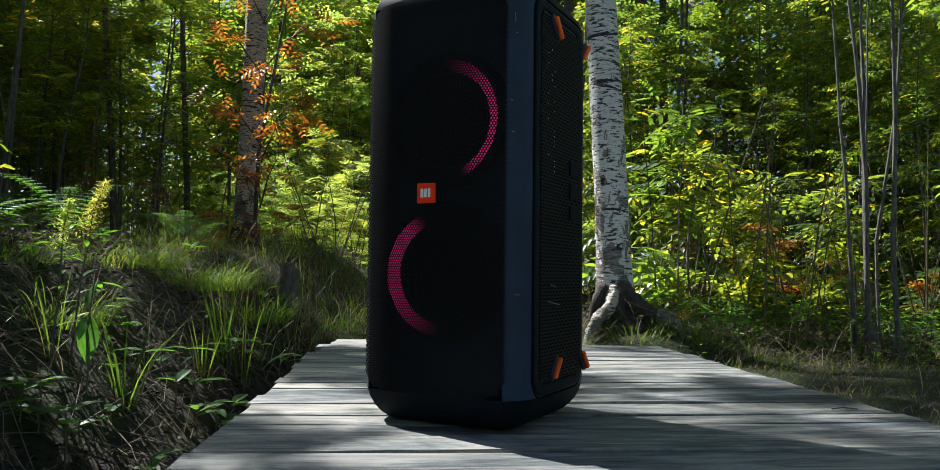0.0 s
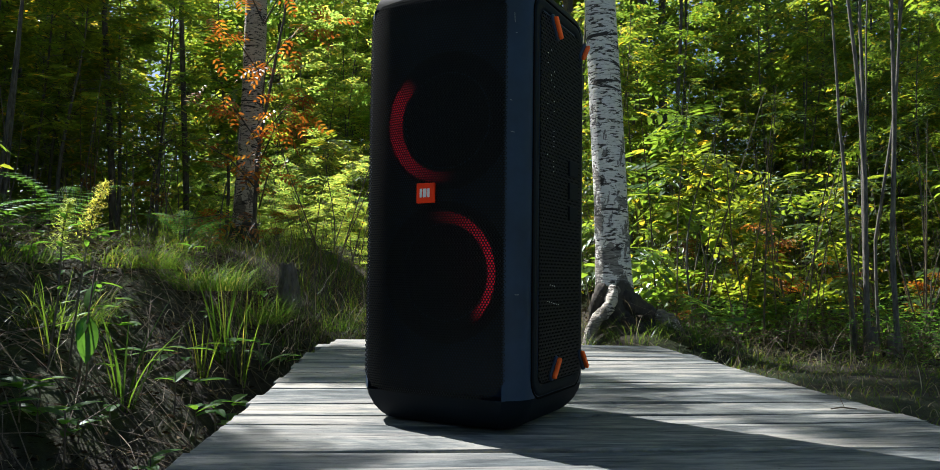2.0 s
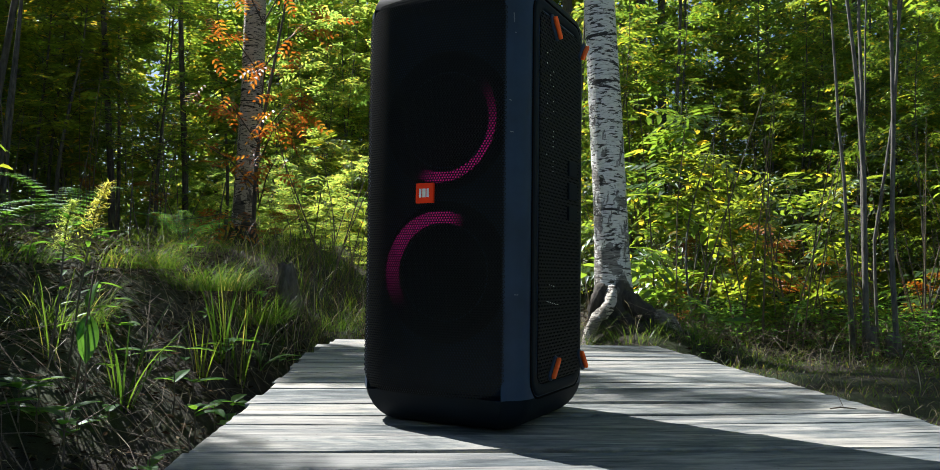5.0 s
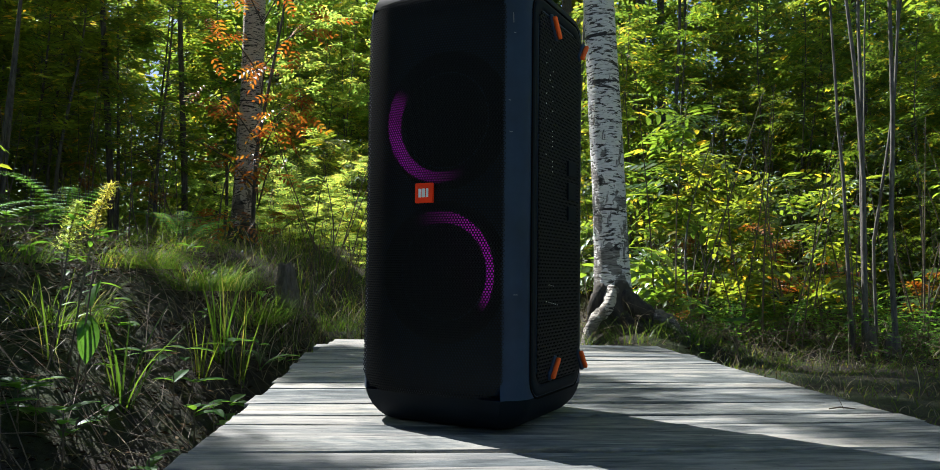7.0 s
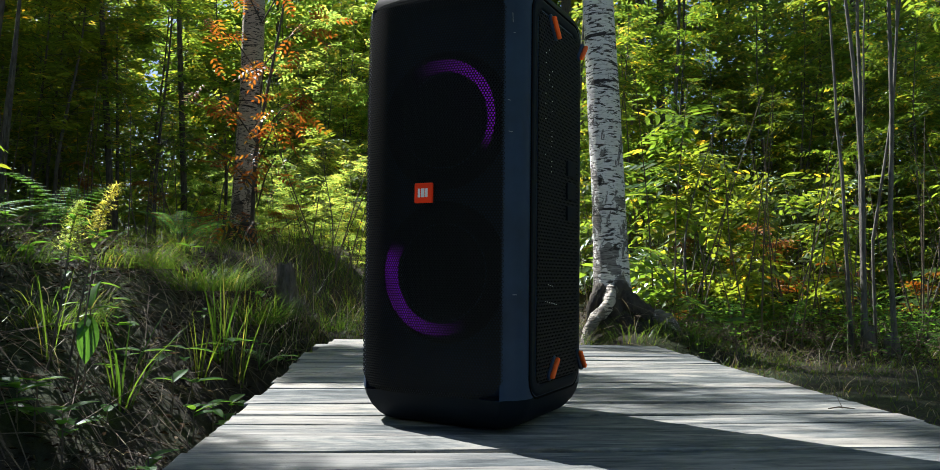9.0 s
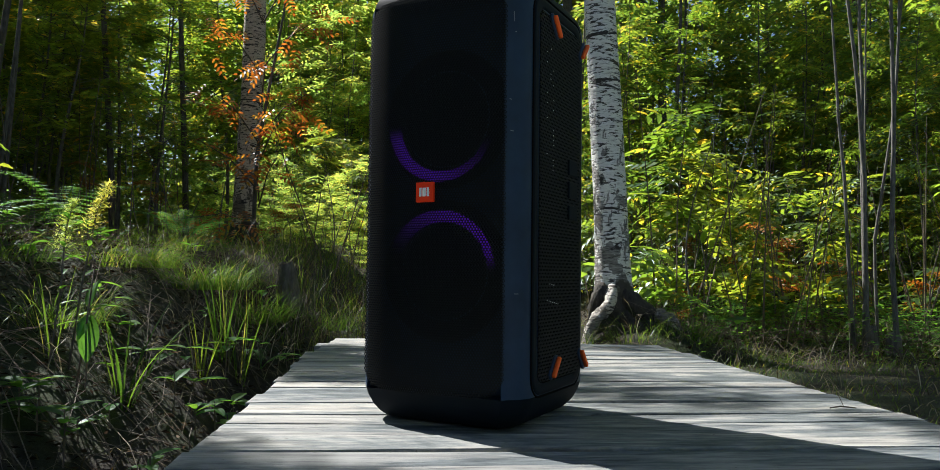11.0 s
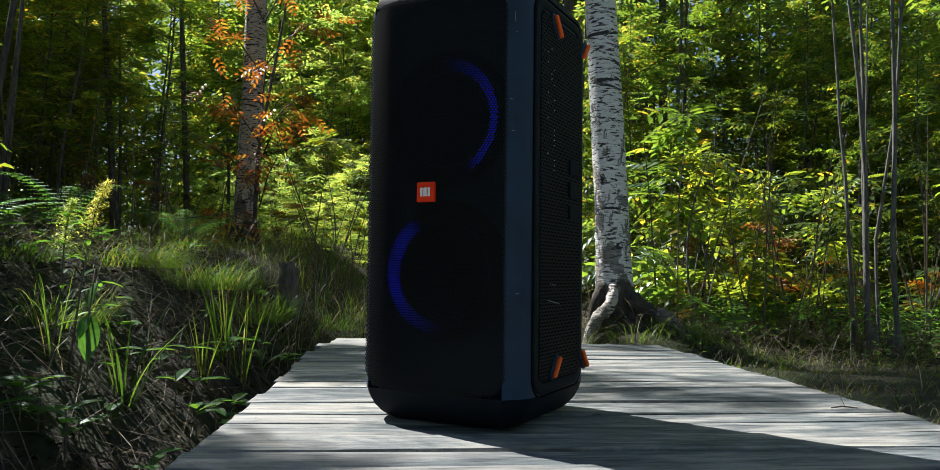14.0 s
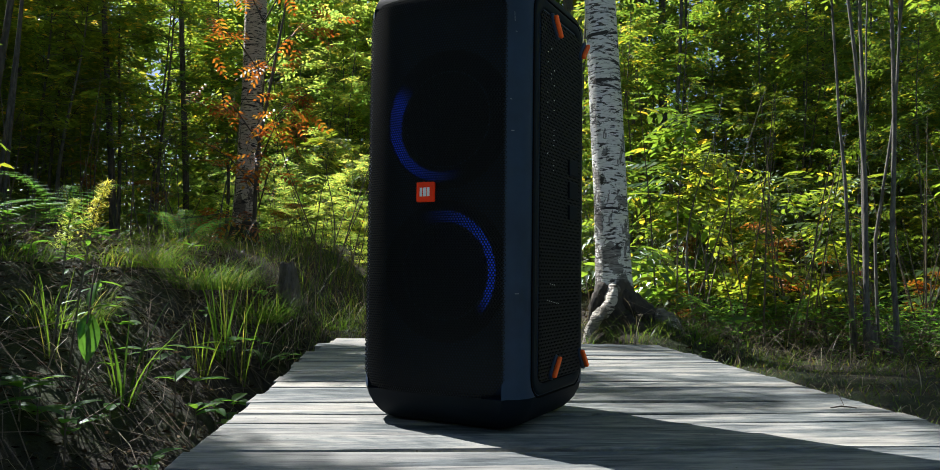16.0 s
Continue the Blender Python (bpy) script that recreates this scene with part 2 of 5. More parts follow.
def light_arc_material():
    """Light strip: soft at both ends of the arc; the strip's hue runs along its short travel into the cabinet."""
    m, nt, p = mat("light_arc")
    nt.nodes.remove(p)
    tc = nt.nodes.new("ShaderNodeTexCoord")
    sep = nt.nodes.new("ShaderNodeSeparateXYZ")
    nt.links.new(tc.outputs["Object"], sep.inputs[0])
    ang = math_node(nt, "ARCTAN2", sep.outputs[0], sep.outputs[2])
    soft = node(nt, "ShaderNodeMapRange")
    soft.interpolation_type = "SMOOTHSTEP"
    for i, v in ((1, radians(64)), (2, radians(40)), (3, 0.0), (4, 1.0)):
        soft.inputs[i].default_value = v
    nt.links.new(ang, soft.inputs[0])
    tail = node(nt, "ShaderNodeMapRange")
    tail.interpolation_type = "SMOOTHSTEP"
    for i, v in ((1, radians(-96)), (2, radians(-8)), (3, 0.0), (4, 1.0)):
        tail.inputs[i].default_value = v
    nt.links.new(ang, tail.inputs[0])
    oi = nt.nodes.new("ShaderNodeObjectInfo")
    loc = nt.nodes.new("ShaderNodeSeparateXYZ")
    nt.links.new(oi.outputs["Location"], loc.inputs[0])
    hue = node(nt, "ShaderNodeMapRange")
    for i, v in ((1, ARC_Y0), (2, ARC_Y1), (3, 0.0), (4, 1.0)):
        hue.inputs[i].default_value = v
    nt.links.new(loc.outputs[1], hue.inputs[0])
    col = ramp(nt, hue.outputs[0], [(0.0, (1.0, 0.04, 0.27)), (0.07, (0.62, 0.012, 0.055)), (0.18, (0.62, 0.012, 0.014)), (0.25, (0.6, 0.01, 0.07)),
                                    (0.40, (0.5, 0.012, 0.42)), (0.47, (0.42, 0.012, 0.5)), (0.56, (0.24, 0.01, 0.5)), (0.72, (0.07, 0.008, 0.42)),
                                    (0.80, (0.025, 0.008, 0.45)), (0.90, (0.006, 0.014, 0.46)), (1.0, (0.01, 0.045, 0.5))])
    em = nt.nodes.new("ShaderNodeEmission")
    nt.links.new(col, em.inputs[0])
    nt.links.new(math_node(nt, "MULTIPLY", math_node(nt, "MULTIPLY", soft.outputs[0], tail.outputs[0]), 0.23), em.inputs[1])
    nt.links.new(em.outputs[0], nt.nodes["Material Output"].inputs[0])
    return m


# ---- mesh tools ----
rng = random.Random(11)


def mesh(name, verts, faces, material, parent=None, smooth=False, label="", second=None, first_count=0):
    me = bpy.data.meshes.new(name)
    me.from_pydata([tuple(v) for v in verts], [], faces)
    me.materials.append(material)
    if second:
        me.materials.append(second)
        me.polygons.foreach_set("material_index", [0] * first_count + [1] * (len(faces) - first_count))
    if smooth:
        me.polygons.foreach_set("use_smooth", [True] * len(me.polygons))
    me.update()
    ob = new(name, me)
    if parent:
        ob.parent = parent
    if label:
        tagged(ob, label)
    return ob


def part(name, bm, material, parent, label=""):
    me = bpy.data.meshes.new(name)
    bm.to_mesh(me)
    bm.free()
    me.materials.append(material)
    ob = new(name, me)
    ob.parent = parent
    if label:
        tagged(ob, label)
    return ob


class Geo:
    """Vertices and faces that pile up into one mesh."""

    def __init__(self):
        self.v, self.f = [], []

    def tube(self, pts, radii, sides=6, cap=True):
        start = len(self.v)
        pts = [Vector(p) for p in pts]
        for i, p in enumerate(pts):
            way = (pts[min(i + 1, len(pts) - 1)] - pts[max(i - 1, 0)]).normalized()
            a = way.orthogonal().normalized() if i == 0 else (a - way * a.dot(way)).normalized()
            b = way.cross(a)
            for k in range(sides):
                t = 2 * math.pi * k / sides
                self.v.append(p + (a * math.cos(t) + b * math.sin(t)) * radii[i])
        for i in range(len(pts) - 1):
            for k in range(sides):
                q, r = start + i * sides + k, start + i * sides + (k + 1) % sides
                self.f.append((q, r, r + sides, q + sides))
        if cap:
            self.f.append(tuple(start + k for k in reversed(range(sides))))
            self.f.append(tuple(start + (len(pts) - 1) * sides + k for k in range(sides)))

    def add(self, verts, faces):
        s = len(self.v)
        self.v.extend(verts)
        self.f.extend(tuple(i + s for i in f) for f in faces)

    def blade(self, base, heading, length, width, bend, segs=4, lean=0.15):
        """A grass blade: a folded ribbon that arches over."""
        s = len(self.v)
        out, side = Vector((math.cos(heading), math.sin(heading), 0)), Vector((-math.sin(heading), math.cos(heading), 0))
        p, ang = Vector(base), lean
        for i in range(segs + 1):
            w = width * (1 - (i / segs) ** 1.6) * 0.5 + 0.0003
            self.v += [p - side * w, p + side * w]
            ang += bend / segs
            p = p + (out * math.sin(ang) + Vector((0, 0, math.cos(ang)))) * (length / segs)
        for i in range(segs):
            a = s + 2 * i
            self.f.append((a, a + 1, a + 3, a + 2))

    def leaf(self, base, way, normal, length, width, fold=0.15, segs=3):
        """A simple pointed leaf with a fold along its midrib."""
        way = Vector(way).normalized()
        side = way.cross(Vector(normal)).normalized()
        up = side.cross(way)
        s = len(self.v)
        for i in range(segs + 1):
            t = i / segs
            w = width * 0.5 * math.sin(math.pi * min(1.0, 0.06 + t * 0.94)) ** 0.8 if i < segs else 0.0004
            c = Vector(base) + way * length * t - up * length * 0.22 * t * t
            self.v += [c - side * w + up * fold * w, c, c + side * w + up * fold * w]
        for i in range(segs):
            a = s + 3 * i
            self.f += [(a, a + 1, a + 4, a + 3), (a + 1, a + 2, a + 5, a + 4)]


def pinnate(pairs, length, leaflet, width, droop, taper=0.35, fine=False):
    """A compound leaf: vertices and faces of its leaflets along a bowed stalk, lying along +x."""
    vs, fs = [], []
    for i in range(pairs + 1):
        t = (i + 0.8) / (pairs + 0.8)
        x, z = length * t, -droop * length * t * t
        size = leaflet * (1 - taper * abs(t - 0.5) * 2)
        for sgn in ((-1, 1) if i < pairs else (0,)):
            ang = sgn * radians(62)
            d = Vector((math.cos(ang), math.sin(ang), -0.22))
            n = Vector((-math.sin(ang), math.cos(ang), 0.0))
            b = Vector((x, 0, z))
            s = len(vs)
            lift = Vector((0, 0, 0.004))
            if fine:
                vs += [b, b + d * size * 0.28 + n * width * 0.46 + lift, b + d * size * 0.66 + n * width * 0.42 + lift, b + d * size,
                       b + d * size * 0.66 - n * width * 0.42 + lift, b + d * size * 0.28 - n * width * 0.46 + lift]
                fs.append((s, s + 1, s + 2, s + 3, s + 4, s + 5))
            else:
                vs += [b, b + d * size * 0.45 + n * width * 0.5 + lift, b + d * size, b + d * size * 0.45 - n * width * 0.5 + lift]
                fs.append((s, s + 1, s + 2, s + 3))
    return vs, fs


def scatter_leaves(places, template):
    """Copies of a compound leaf at (place, heading, pitch, roll, size), as arrays for one mesh."""
    tv = np.array([tuple(v) for v in template[0]])
    tf = np.array(template[1])
    vs, fs = [], []
    for i, (p, h, pitch, roll, size) in enumerate(places):
        r = np.array(Euler((roll, pitch, h)).to_matrix())
        vs.append(tv @ r.T * size + np.array(p))
        fs.append(tf + i * len(tv))
    return np.concatenate(vs), np.concatenate(fs).tolist()


def bevel_box(sx, sy, sz, bevel, segs=2):
    bm = bmesh.new()
    bmesh.ops.create_cube(bm, size=1.0)
    bmesh.ops.scale(bm, vec=(sx, sy, sz), verts=bm.verts)
    bmesh.ops.bevel(bm, geom=bm.edges, offset=bevel, segments=segs, profile=0.5, affect="EDGES")
    return bm


def smooth01(a, b, x):
    t = max(0.0, min(1.0, (x - a) / (b - a)))
    return t * t * (3 - 2 * t)


# ---- ground ----
def height(x, y):
    """Forest floor: a ditch along the boardwalk, a bank on its one side, nearly level on the other."""
    left = smooth01(0.35, -0.75, x) if y > 2.7 else smooth01(0.0, -0.3, x)
    d = max(0.0, -0.30 - x)
    bank = -0.30 + 0.62 * smooth01(0.05, 1.5, d + max(0.0, y - 1.4) * 0.33 * smooth01(0.0, 0.35, d + 0.4 * max(0, y - 2.5)))
    bank += 0.04 * min(max(y - 3.0, 0), 6)
    flat = -0.07 - 0.16 * smooth01(2.4, 1.0, y) * smooth01(0.6, 1.6, x) * 0.0 + 0.015 * max(0.0, y - 3.0)
    if -0.25 < x < 0.9 and y < 2.62 or -0.2 < x < 0.42 and y < 2.83:
        flat = -0.22
    n = noise.noise((x * 1.7, y * 1.7, 0.3)) * 0.05 + noise.noise((x * 6, y * 6, 1.3)) * 0.018
    n += 0.14 * math.exp(-((x - 0.96) ** 2 + (y - 3.05) ** 2) / 0.09) * smooth01(2.64, 2.75, y)
    far = smooth01(14, 40, math.hypot(x, y))
    return (bank * left + flat * (1 - left)) * (1 - far) + n * (1 - far) - 0.1 * far


def build_ground():
    xs = [-400, -120, -50, -25, -14] + list(np.arange(-9, 9.01, 0.09)) + [14, 25, 50, 120, 400]
    ys = [-400, -100, -30, -12, -6, -3] + list(np.arange(-1.2, 13.01, 0.09)) + [18, 30, 60, 140, 500]
    vs = [(x, y, height(x, y)) for y in ys for x in xs]
    w = len(xs)
    fs = [(j * w + i, j * w + i + 1, (j + 1) * w + i + 1, (j + 1) * w + i) for j in range(len(ys) - 1) for i in range(w - 1)]
    tagged(mesh("ground", vs, fs, M_SOIL, smooth=True), "dark forest soil with moss and rotting litter", "ground", kind="structure")


build_ground()


# ---- boardwalk ----
def build_boardwalk():
    deck = tagged(new("boardwalk"), "weathered grey wooden boardwalk of cross planks over a ditch", "boardwalk", kind="structure")
    edges = [0.965, 1.062, 1.162, 1.252, 1.328, 1.441, 1.542, 1.633, 1.716, 1.797, 1.886, 1.997, 2.085, 2.168, 2.262, 2.353, 2.44, 2.53, 2.62]
    before = [0.965 - 0.0975 * k for k in range(25, 0, -1)]
    edges = before + edges
    for a, b in list(zip(edges, edges[1:])) + [(2.62, 2.72), (2.72, 2.83)]:
        gap, lift = rng.choice((0.002, 0.003, 0.0045, 0.007)), rng.uniform(-0.0008, 0.0008)
        w, mid = b - a - gap, (a + b) / 2
        x0, x1 = -0.284 + rng.uniform(-0.008, 0.008), 0.915 + rng.uniform(-0.010, 0.009)
        if mid > 2.25:
            x0 += rng.uniform(-0.02, 0.03)
        if mid > 2.65:        # two short boards at the far end
            x0, x1 = x0 + 0.03, 0.42
        n, vs, fs = 16, [], []
        t = 0.028
        cup, bow, ph = rng.uniform(0.0005, 0.002), rng.uniform(-0.004, 0.003), rng.uniform(0, 6)
        prof = [(-0.5, -t), (-0.5, -0.0025), (-0.485, -0.0004), (-0.25, -0.0002), (0.0, 0.0), (0.25, -0.0002), (0.485, -0.0004), (0.5, -0.0025), (0.5, -t)]
        for i in range(n + 1):
            s = i / n
            x = x0 + (x1 - x0) * s
            wob = 0.0018 * math.sin(s * 7 + ph) + 0.0012 * noise.noise((x * 14, mid * 9, 0))
            for q, z in prof:
                zz = z + (bow * (4 * s * (1 - s)) - cup * (1 - 4 * q * q) + 0.0015 * noise.noise((x * 5, mid * 31, q * 3)) if z > -t else 0)
                edge = 0.0022 * noise.noise((x * 30, mid * 17 + q, 5)) if abs(q) > 0.4 else 0
                endrag = (0.004 * noise.noise((mid * 40, q * 8, 2))) if i in (0, n) else 0
                vs.append((x + endrag, mid + q * w + wob + edge, zz + lift))
        k = len(prof)
        for i in range(n):
            for j in range(k - 1):
                a0 = i * k + j
                fs.append((a0, a0 + k, a0 + k + 1, a0 + 1))
            fs.append((i * k + k - 1, (i + 1) * k + k - 1, (i + 1) * k, i * k))
        fs += [tuple(range(k)), tuple(reversed(range(n * k, n * k + k)))]
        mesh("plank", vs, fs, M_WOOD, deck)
    for x in (-0.16, 0.31, 0.79):
        bm = bevel_box(0.05, 4.1, 0.12, 0.003, 1)
        bmesh.ops.translate(bm, vec=(x, 0.58, -0.028 - 0.06), verts=bm.verts)
        part("joist", bm, M_WOOD, deck, "grey timber joist under the planks")


build_boardwalk()

# ---- loudspeaker ----
SPK = pose(0.134, 1.35, 0.0, 0, 0, -33)
W, D, R = 0.31, 0.32, 0.055
ARC_U, ARC_V = -0.003, -0.143
ARC_Y0 = (SPK @ Vector((ARC_U, ARC_V, 0.5))).y
ARC_Y1 = (SPK @ Vector((ARC_U, ARC_V + 0.0015, 0.5))).y
M_ARC = light_arc_material()


def footprint(inset, recess):
    """Outline of the cabinet, seen from above, counter-clockwise from the front's left end; recess sinks the front."""
    pts = []
    w, d, r = W / 2 - inset, D / 2 - inset, max(R - inset * 0.6, 0.015)
    f = -d + recess
    g = min(0.128, w - r * 0.55)
    pts += [(-g, -d - 0.0), (-g, f), (-g * 0.5, f), (0, f), (g * 0.5, f), (g, f), (g, -d)]
    for cx, cy, a0 in ((w - r, -d + r, -90), (w - r, d - r, 0), (-w + r, d - r, 90), (-w + r, -d + r, 180)):
        for k in range(9):
            t = radians(a0 + 90 * k / 8)
            if a0 == -90 and k < 3 or a0 == 180 and k > 5:
                continue
            pts.append((cx + r * math.cos(t), cy + r * math.sin(t)))
    return pts


def front_surface(u, z):
    """The bowed grille's outer face."""
    return Vector((u, -0.158 - 0.026 * (1 - (u / 0.135) ** 2), z))


def hex_sheet(u0, u1, z0, z1, pitch, hole, depth, inside, surface, back):
    """A sheet of hexagonal holes with thick walls; back is the way into the sheet."""
    g = Geo()
    row = 0
    z = z0
    R6 = pitch / math.sqrt(3)
    back = Vector(back)
    while z < z1:
        u = u0 + (pitch / 2 if row % 2 else 0)
        while u < u1:
            if inside(u, z):
                s = len(g.v)
                for ring, dep in ((1.0, 0), (hole, 0), (hole * 0.97, depth)):
                    for k in range(6):
                        t = radians(60 * k + 30)
                        g.v.append(surface(u + R6 * ring * math.cos(t), z + R6 * ring * math.sin(t)) + back * dep)
                for k in range(6):
                    n = (k + 1) % 6
                    g.f += [(s + k, s + n, s + 6 + n, s + 6 + k), (s + 6 + k, s + 6 + n, s + 12 + n, s + 12 + k)]
            u += pitch
        z += pitch * math.sqrt(3) / 2
        row += 1
    return g


def rounded(u, z, u0, u1, z0, z1, r):
    x = max(u0 + r - u, u - (u1 - r), 0.0)
    y = max(z0 + r - z, z - (z1 - r), 0.0)
    return x * x + y * y <= r * r and u0 <= u <= u1 and z0 <= z <= z1


def capsule_bar(length, width, depth):
    """A rounded bar standing along z, its face towards +x."""
    bm = bmesh.new()
    n, pts = 10, []
    for half, cz in ((0, length / 2 - width / 2), (180, -length / 2 + width / 2)):
        for k in range(n + 1):
            t = radians(half + 180 * k / n)
            pts.append((math.cos(t) * width / 2, cz + math.sin(t) * width / 2))
    rings = []
    for x, s in ((0, 1.0), (depth * 0.7, 1.0), (depth * 0.92, 0.9), (depth, 0.7)):
        rings.append([bm.verts.new((x, p * s, q - (q * (1 - s) * width / length))) for p, q in pts])
    m = len(pts)
    for a, b in zip(rings, rings[1:]):
        for k in range(m):
            bm.faces.new((a[k], a[(k + 1) % m], b[(k + 1) % m], b[k]))
    bm.faces.new(rings[-1])
    bm.faces.new(list(reversed(rings[0])))
    for f in bm.faces:
        f.smooth = len(f.verts) == 4
    return bm


def build_speaker():
    spk = tagged(new("party_speaker"), "tall black portable party speaker with mesh front and orange pads", "speaker")
    spk.matrix_basis = SPK
    levels = [(0.0, 0.040, 0), (0.004, 0.031, 0), (0.012, 0.021, 0), (0.024, 0.011, 0), (0.038, 0.004, 0), (0.05, 0.001, 0), (0.052, 0.0, 0.0), (0.0525, 0.0, 0.038),
              (0.16, 0, 0.038), (0.35, 0, 0.038), (0.5, 0, 0.038), (0.64, 0, 0.038), (0.6985, 0.0, 0.038), (0.699, 0.0005, 0.0), (0.709, 0.003, 0), (0.722, 0.009, 0),
              (0.732, 0.018, 0), (0.739, 0.032, 0), (0.742, 0.055, 0), (0.743, 0.09, 0)]
    rings = [[(x, y, z) for x, y in footprint(i, rc)] for z, i, rc in levels]
    n = len(rings[0])
    vs = [p for r in rings for p in r]
    cut = 6

    def band(lo, hi, cap_low, cap_high):
        fs = []
        for i in range(lo, hi):
            for k in range(n):
                fs.append((i * n + k, i * n + (k + 1) % n, (i + 1) * n + (k + 1) % n, (i + 1) * n + k))
        if cap_low:
            fs.append(tuple(reversed(range(lo * n, lo * n + n))))
        if cap_high:
            fs.append(tuple(range(hi * n, hi * n + n)))
        return fs

    def shell(name, lo, hi, material, low, high, label):
        faces = [tuple(i - lo * n for i in f) for f in band(lo, hi, low, high)]
        ob = mesh(name, vs[lo * n:(hi + 1) * n], faces, material, spk, True, label)
        ob.data.set_sharp_from_angle(angle=radians(38))
        return ob

    # the base's lack of light is put into its colour
    shell("base", 0, cut, M_BASE, True, False, "rounded base with its shade painted in as black")
    shell("cabinet", cut, 13, M_SHELL, False, False, "scuffed dark navy plastic cabinet")
    shell("top_cap", 13, len(levels) - 1, M_BASE, False, True, "rounded black top edge")
    # front grille and what lies behind it
    inside = lambda u, z: rounded(u, z, -0.131, 0.129, 0.056, 0.698, 0.035)
    g = hex_sheet(-0.137, 0.131, 0.056, 0.699, 0.0046, 0.62, 0.0016, inside, front_surface, (0, 1, 0))
    mesh("front_grille", g.v, g.f, M_GRILLE, spk, False, "black hexagonal steel mesh grille")
    for zc in (0.504, 0.249):
        g = Geo()
        prof = [(0.118, -0.1225), (0.112, -0.132), (0.1085, -0.132), (0.082, -0.1223)]
        m = 48
        for r, v in prof:
            for k in range(m):
                t = 2 * math.pi * k / m
                g.v.append(Vector((r * math.sin(t), v, zc + r * math.cos(t))))
        for i in range(len(prof) - 1):
            for k in range(m):
                g.f.append((i * m + k, i * m + (k + 1) % m, (i + 1) * m + (k + 1) % m, (i + 1) * m + k))
        ring = mesh("woofer_ring", g.v, g.f, M_INNER, spk, True, "black flared ring round the woofer")
        g = Geo()
        prof = [(0.080, -0.1235), (0.074, -0.133), (0.066, -0.129), (0.035, -0.1265), (0.028, -0.131), (0.012, -0.135)]
        for r, v in prof:
            for k in range(m):
                t = 2 * math.pi * k / m
                g.v.append(Vector((r * math.sin(t), v, zc + r * math.cos(t))))
        for i in range(len(prof) - 1):
            for k in range(m):
                g.f.append((i * m + k, i * m + (k + 1) % m, (i + 1) * m + (k + 1) % m, (i + 1) * m + k))
        g.f.append(tuple(5 * m + k for k in range(m)))
        mesh("woofer_cone", g.v, g.f, M_INNER, spk, True, "black woofer cone behind the mesh")
    arcs = []
    for zc in (0.501, 0.247):
        g = Geo()
        m = 40
        for i in range(m + 1):
            t = radians(-98 + 164 * i / m)
            for r, v in ((0.1035, 0.0066), (0.094, 0.0118), (0.0845, 0.0175)):
                g.v.append(Vector((r * math.sin(t), v, r * math.cos(t))))
        for i in range(m):
            for j in range(2):
                a = i * 3 + j
                g.f.append((a, a + 1, a + 4, a + 3))
        arc = mesh("light_arc", g.v, g.f, M_ARC, spk, True, "glowing coloured arc of a ring light")
        arc.location = (ARC_U, ARC_V, zc)
        arcs.append(arc)
    # badge: orange plate with three pale blocks
    bm = bevel_box(0.0325, 0.006, 0.032, 0.0012, 2)
    bmesh.ops.translate(bm, vec=(0, -0.1865, 0.3745), verts=bm.verts)
    badge = part("badge", bm, M_BADGE, spk, "orange square badge with pale marks")
    for du, wd, lines in ((-0.0072, 0.0042, ((0, 0.014),)), (-0.0002, 0.0062, ((0, 0.014),)), (0.0068, 0.0042, ((0, 0.014),))):
        for dz, hh in lines:
            bm = bevel_box(wd, 0.0012, hh, 0.0003, 1)
            bmesh.ops.translate(bm, vec=(du, -0.1899, 0.3745 + dz), verts=bm.verts)
            part("badge_mark", bm, M_WHITE, badge)
    # the side: panel, perforated sheet, raised marks, pads
    x = W / 2
    def loop(name, v0, v1, z0, z1, r, thick, depth, material, label=""):
        g = Geo()
        path = []
        for cv, cz, a0 in ((v1 - r, z1 - r, 0), (v0 + r, z1 - r, 90), (v0 + r, z0 + r, 180), (v1 - r, z0 + r, 270)):
            for k in range(9):
                t = radians(a0 + 90 * k / 8)
                path.append((cv + r * math.cos(t), cz + r * math.sin(t)))
        cv, cz = (v0 + v1) / 2, (z0 + z1) / 2
        n = len(path)
        for off, out in ((0.0, -0.002), (0.0, depth * 0.6), (thick * 0.3, depth), (thick * 0.7, depth), (thick, depth * 0.5), (thick, -0.002)):
            sv, sz = 1 - 2 * off / (v1 - v0), 1 - 2 * off / (z1 - z0)
            g.v += [Vector((x + out, cv + (v - cv) * sv, cz + (z - cz) * sz)) for v, z in path]
        for i in range(5):
            for k in range(n):
                g.f.append((i * n + k, i * n + (k + 1) % n, (i + 1) * n + (k + 1) % n, (i + 1) * n + k))
        return mesh(name, g.v, g.f, material, spk, True, label)

    loop("panel_seam", -0.116, 0.110, 0.048, 0.706, 0.034, 0.003, 0.0008, M_INNER, "black seam round the side panel")
    loop("panel_rim", -0.112, 0.107, 0.053, 0.701, 0.031, 0.017, 0.0016, M_BASE, "dark rounded rim of the side panel")
    g = hex_sheet(-0.093, 0.11, 0.07, 0.681, 0.0066, 0.56, 0.0015, lambda u, z: rounded(u, z, -0.093, 0.104, 0.07, 0.681, 0.02),
                  lambda u, z: Vector((x + 0.0022 - 0.35 * max(0, u - 0.098), u, z)), (-1, 0, 0))
    mesh("side_grille", g.v, g.f, M_GRILLE, spk, False, "black perforated side sheet")
    bm = bevel_box(0.0006, 0.19, 0.612, 0.0002, 1)
    bmesh.ops.translate(bm, vec=(x + 0.0004, 0.006, 0.375), verts=bm.verts)
    part("side_backing", bm, M_INNER, spk)
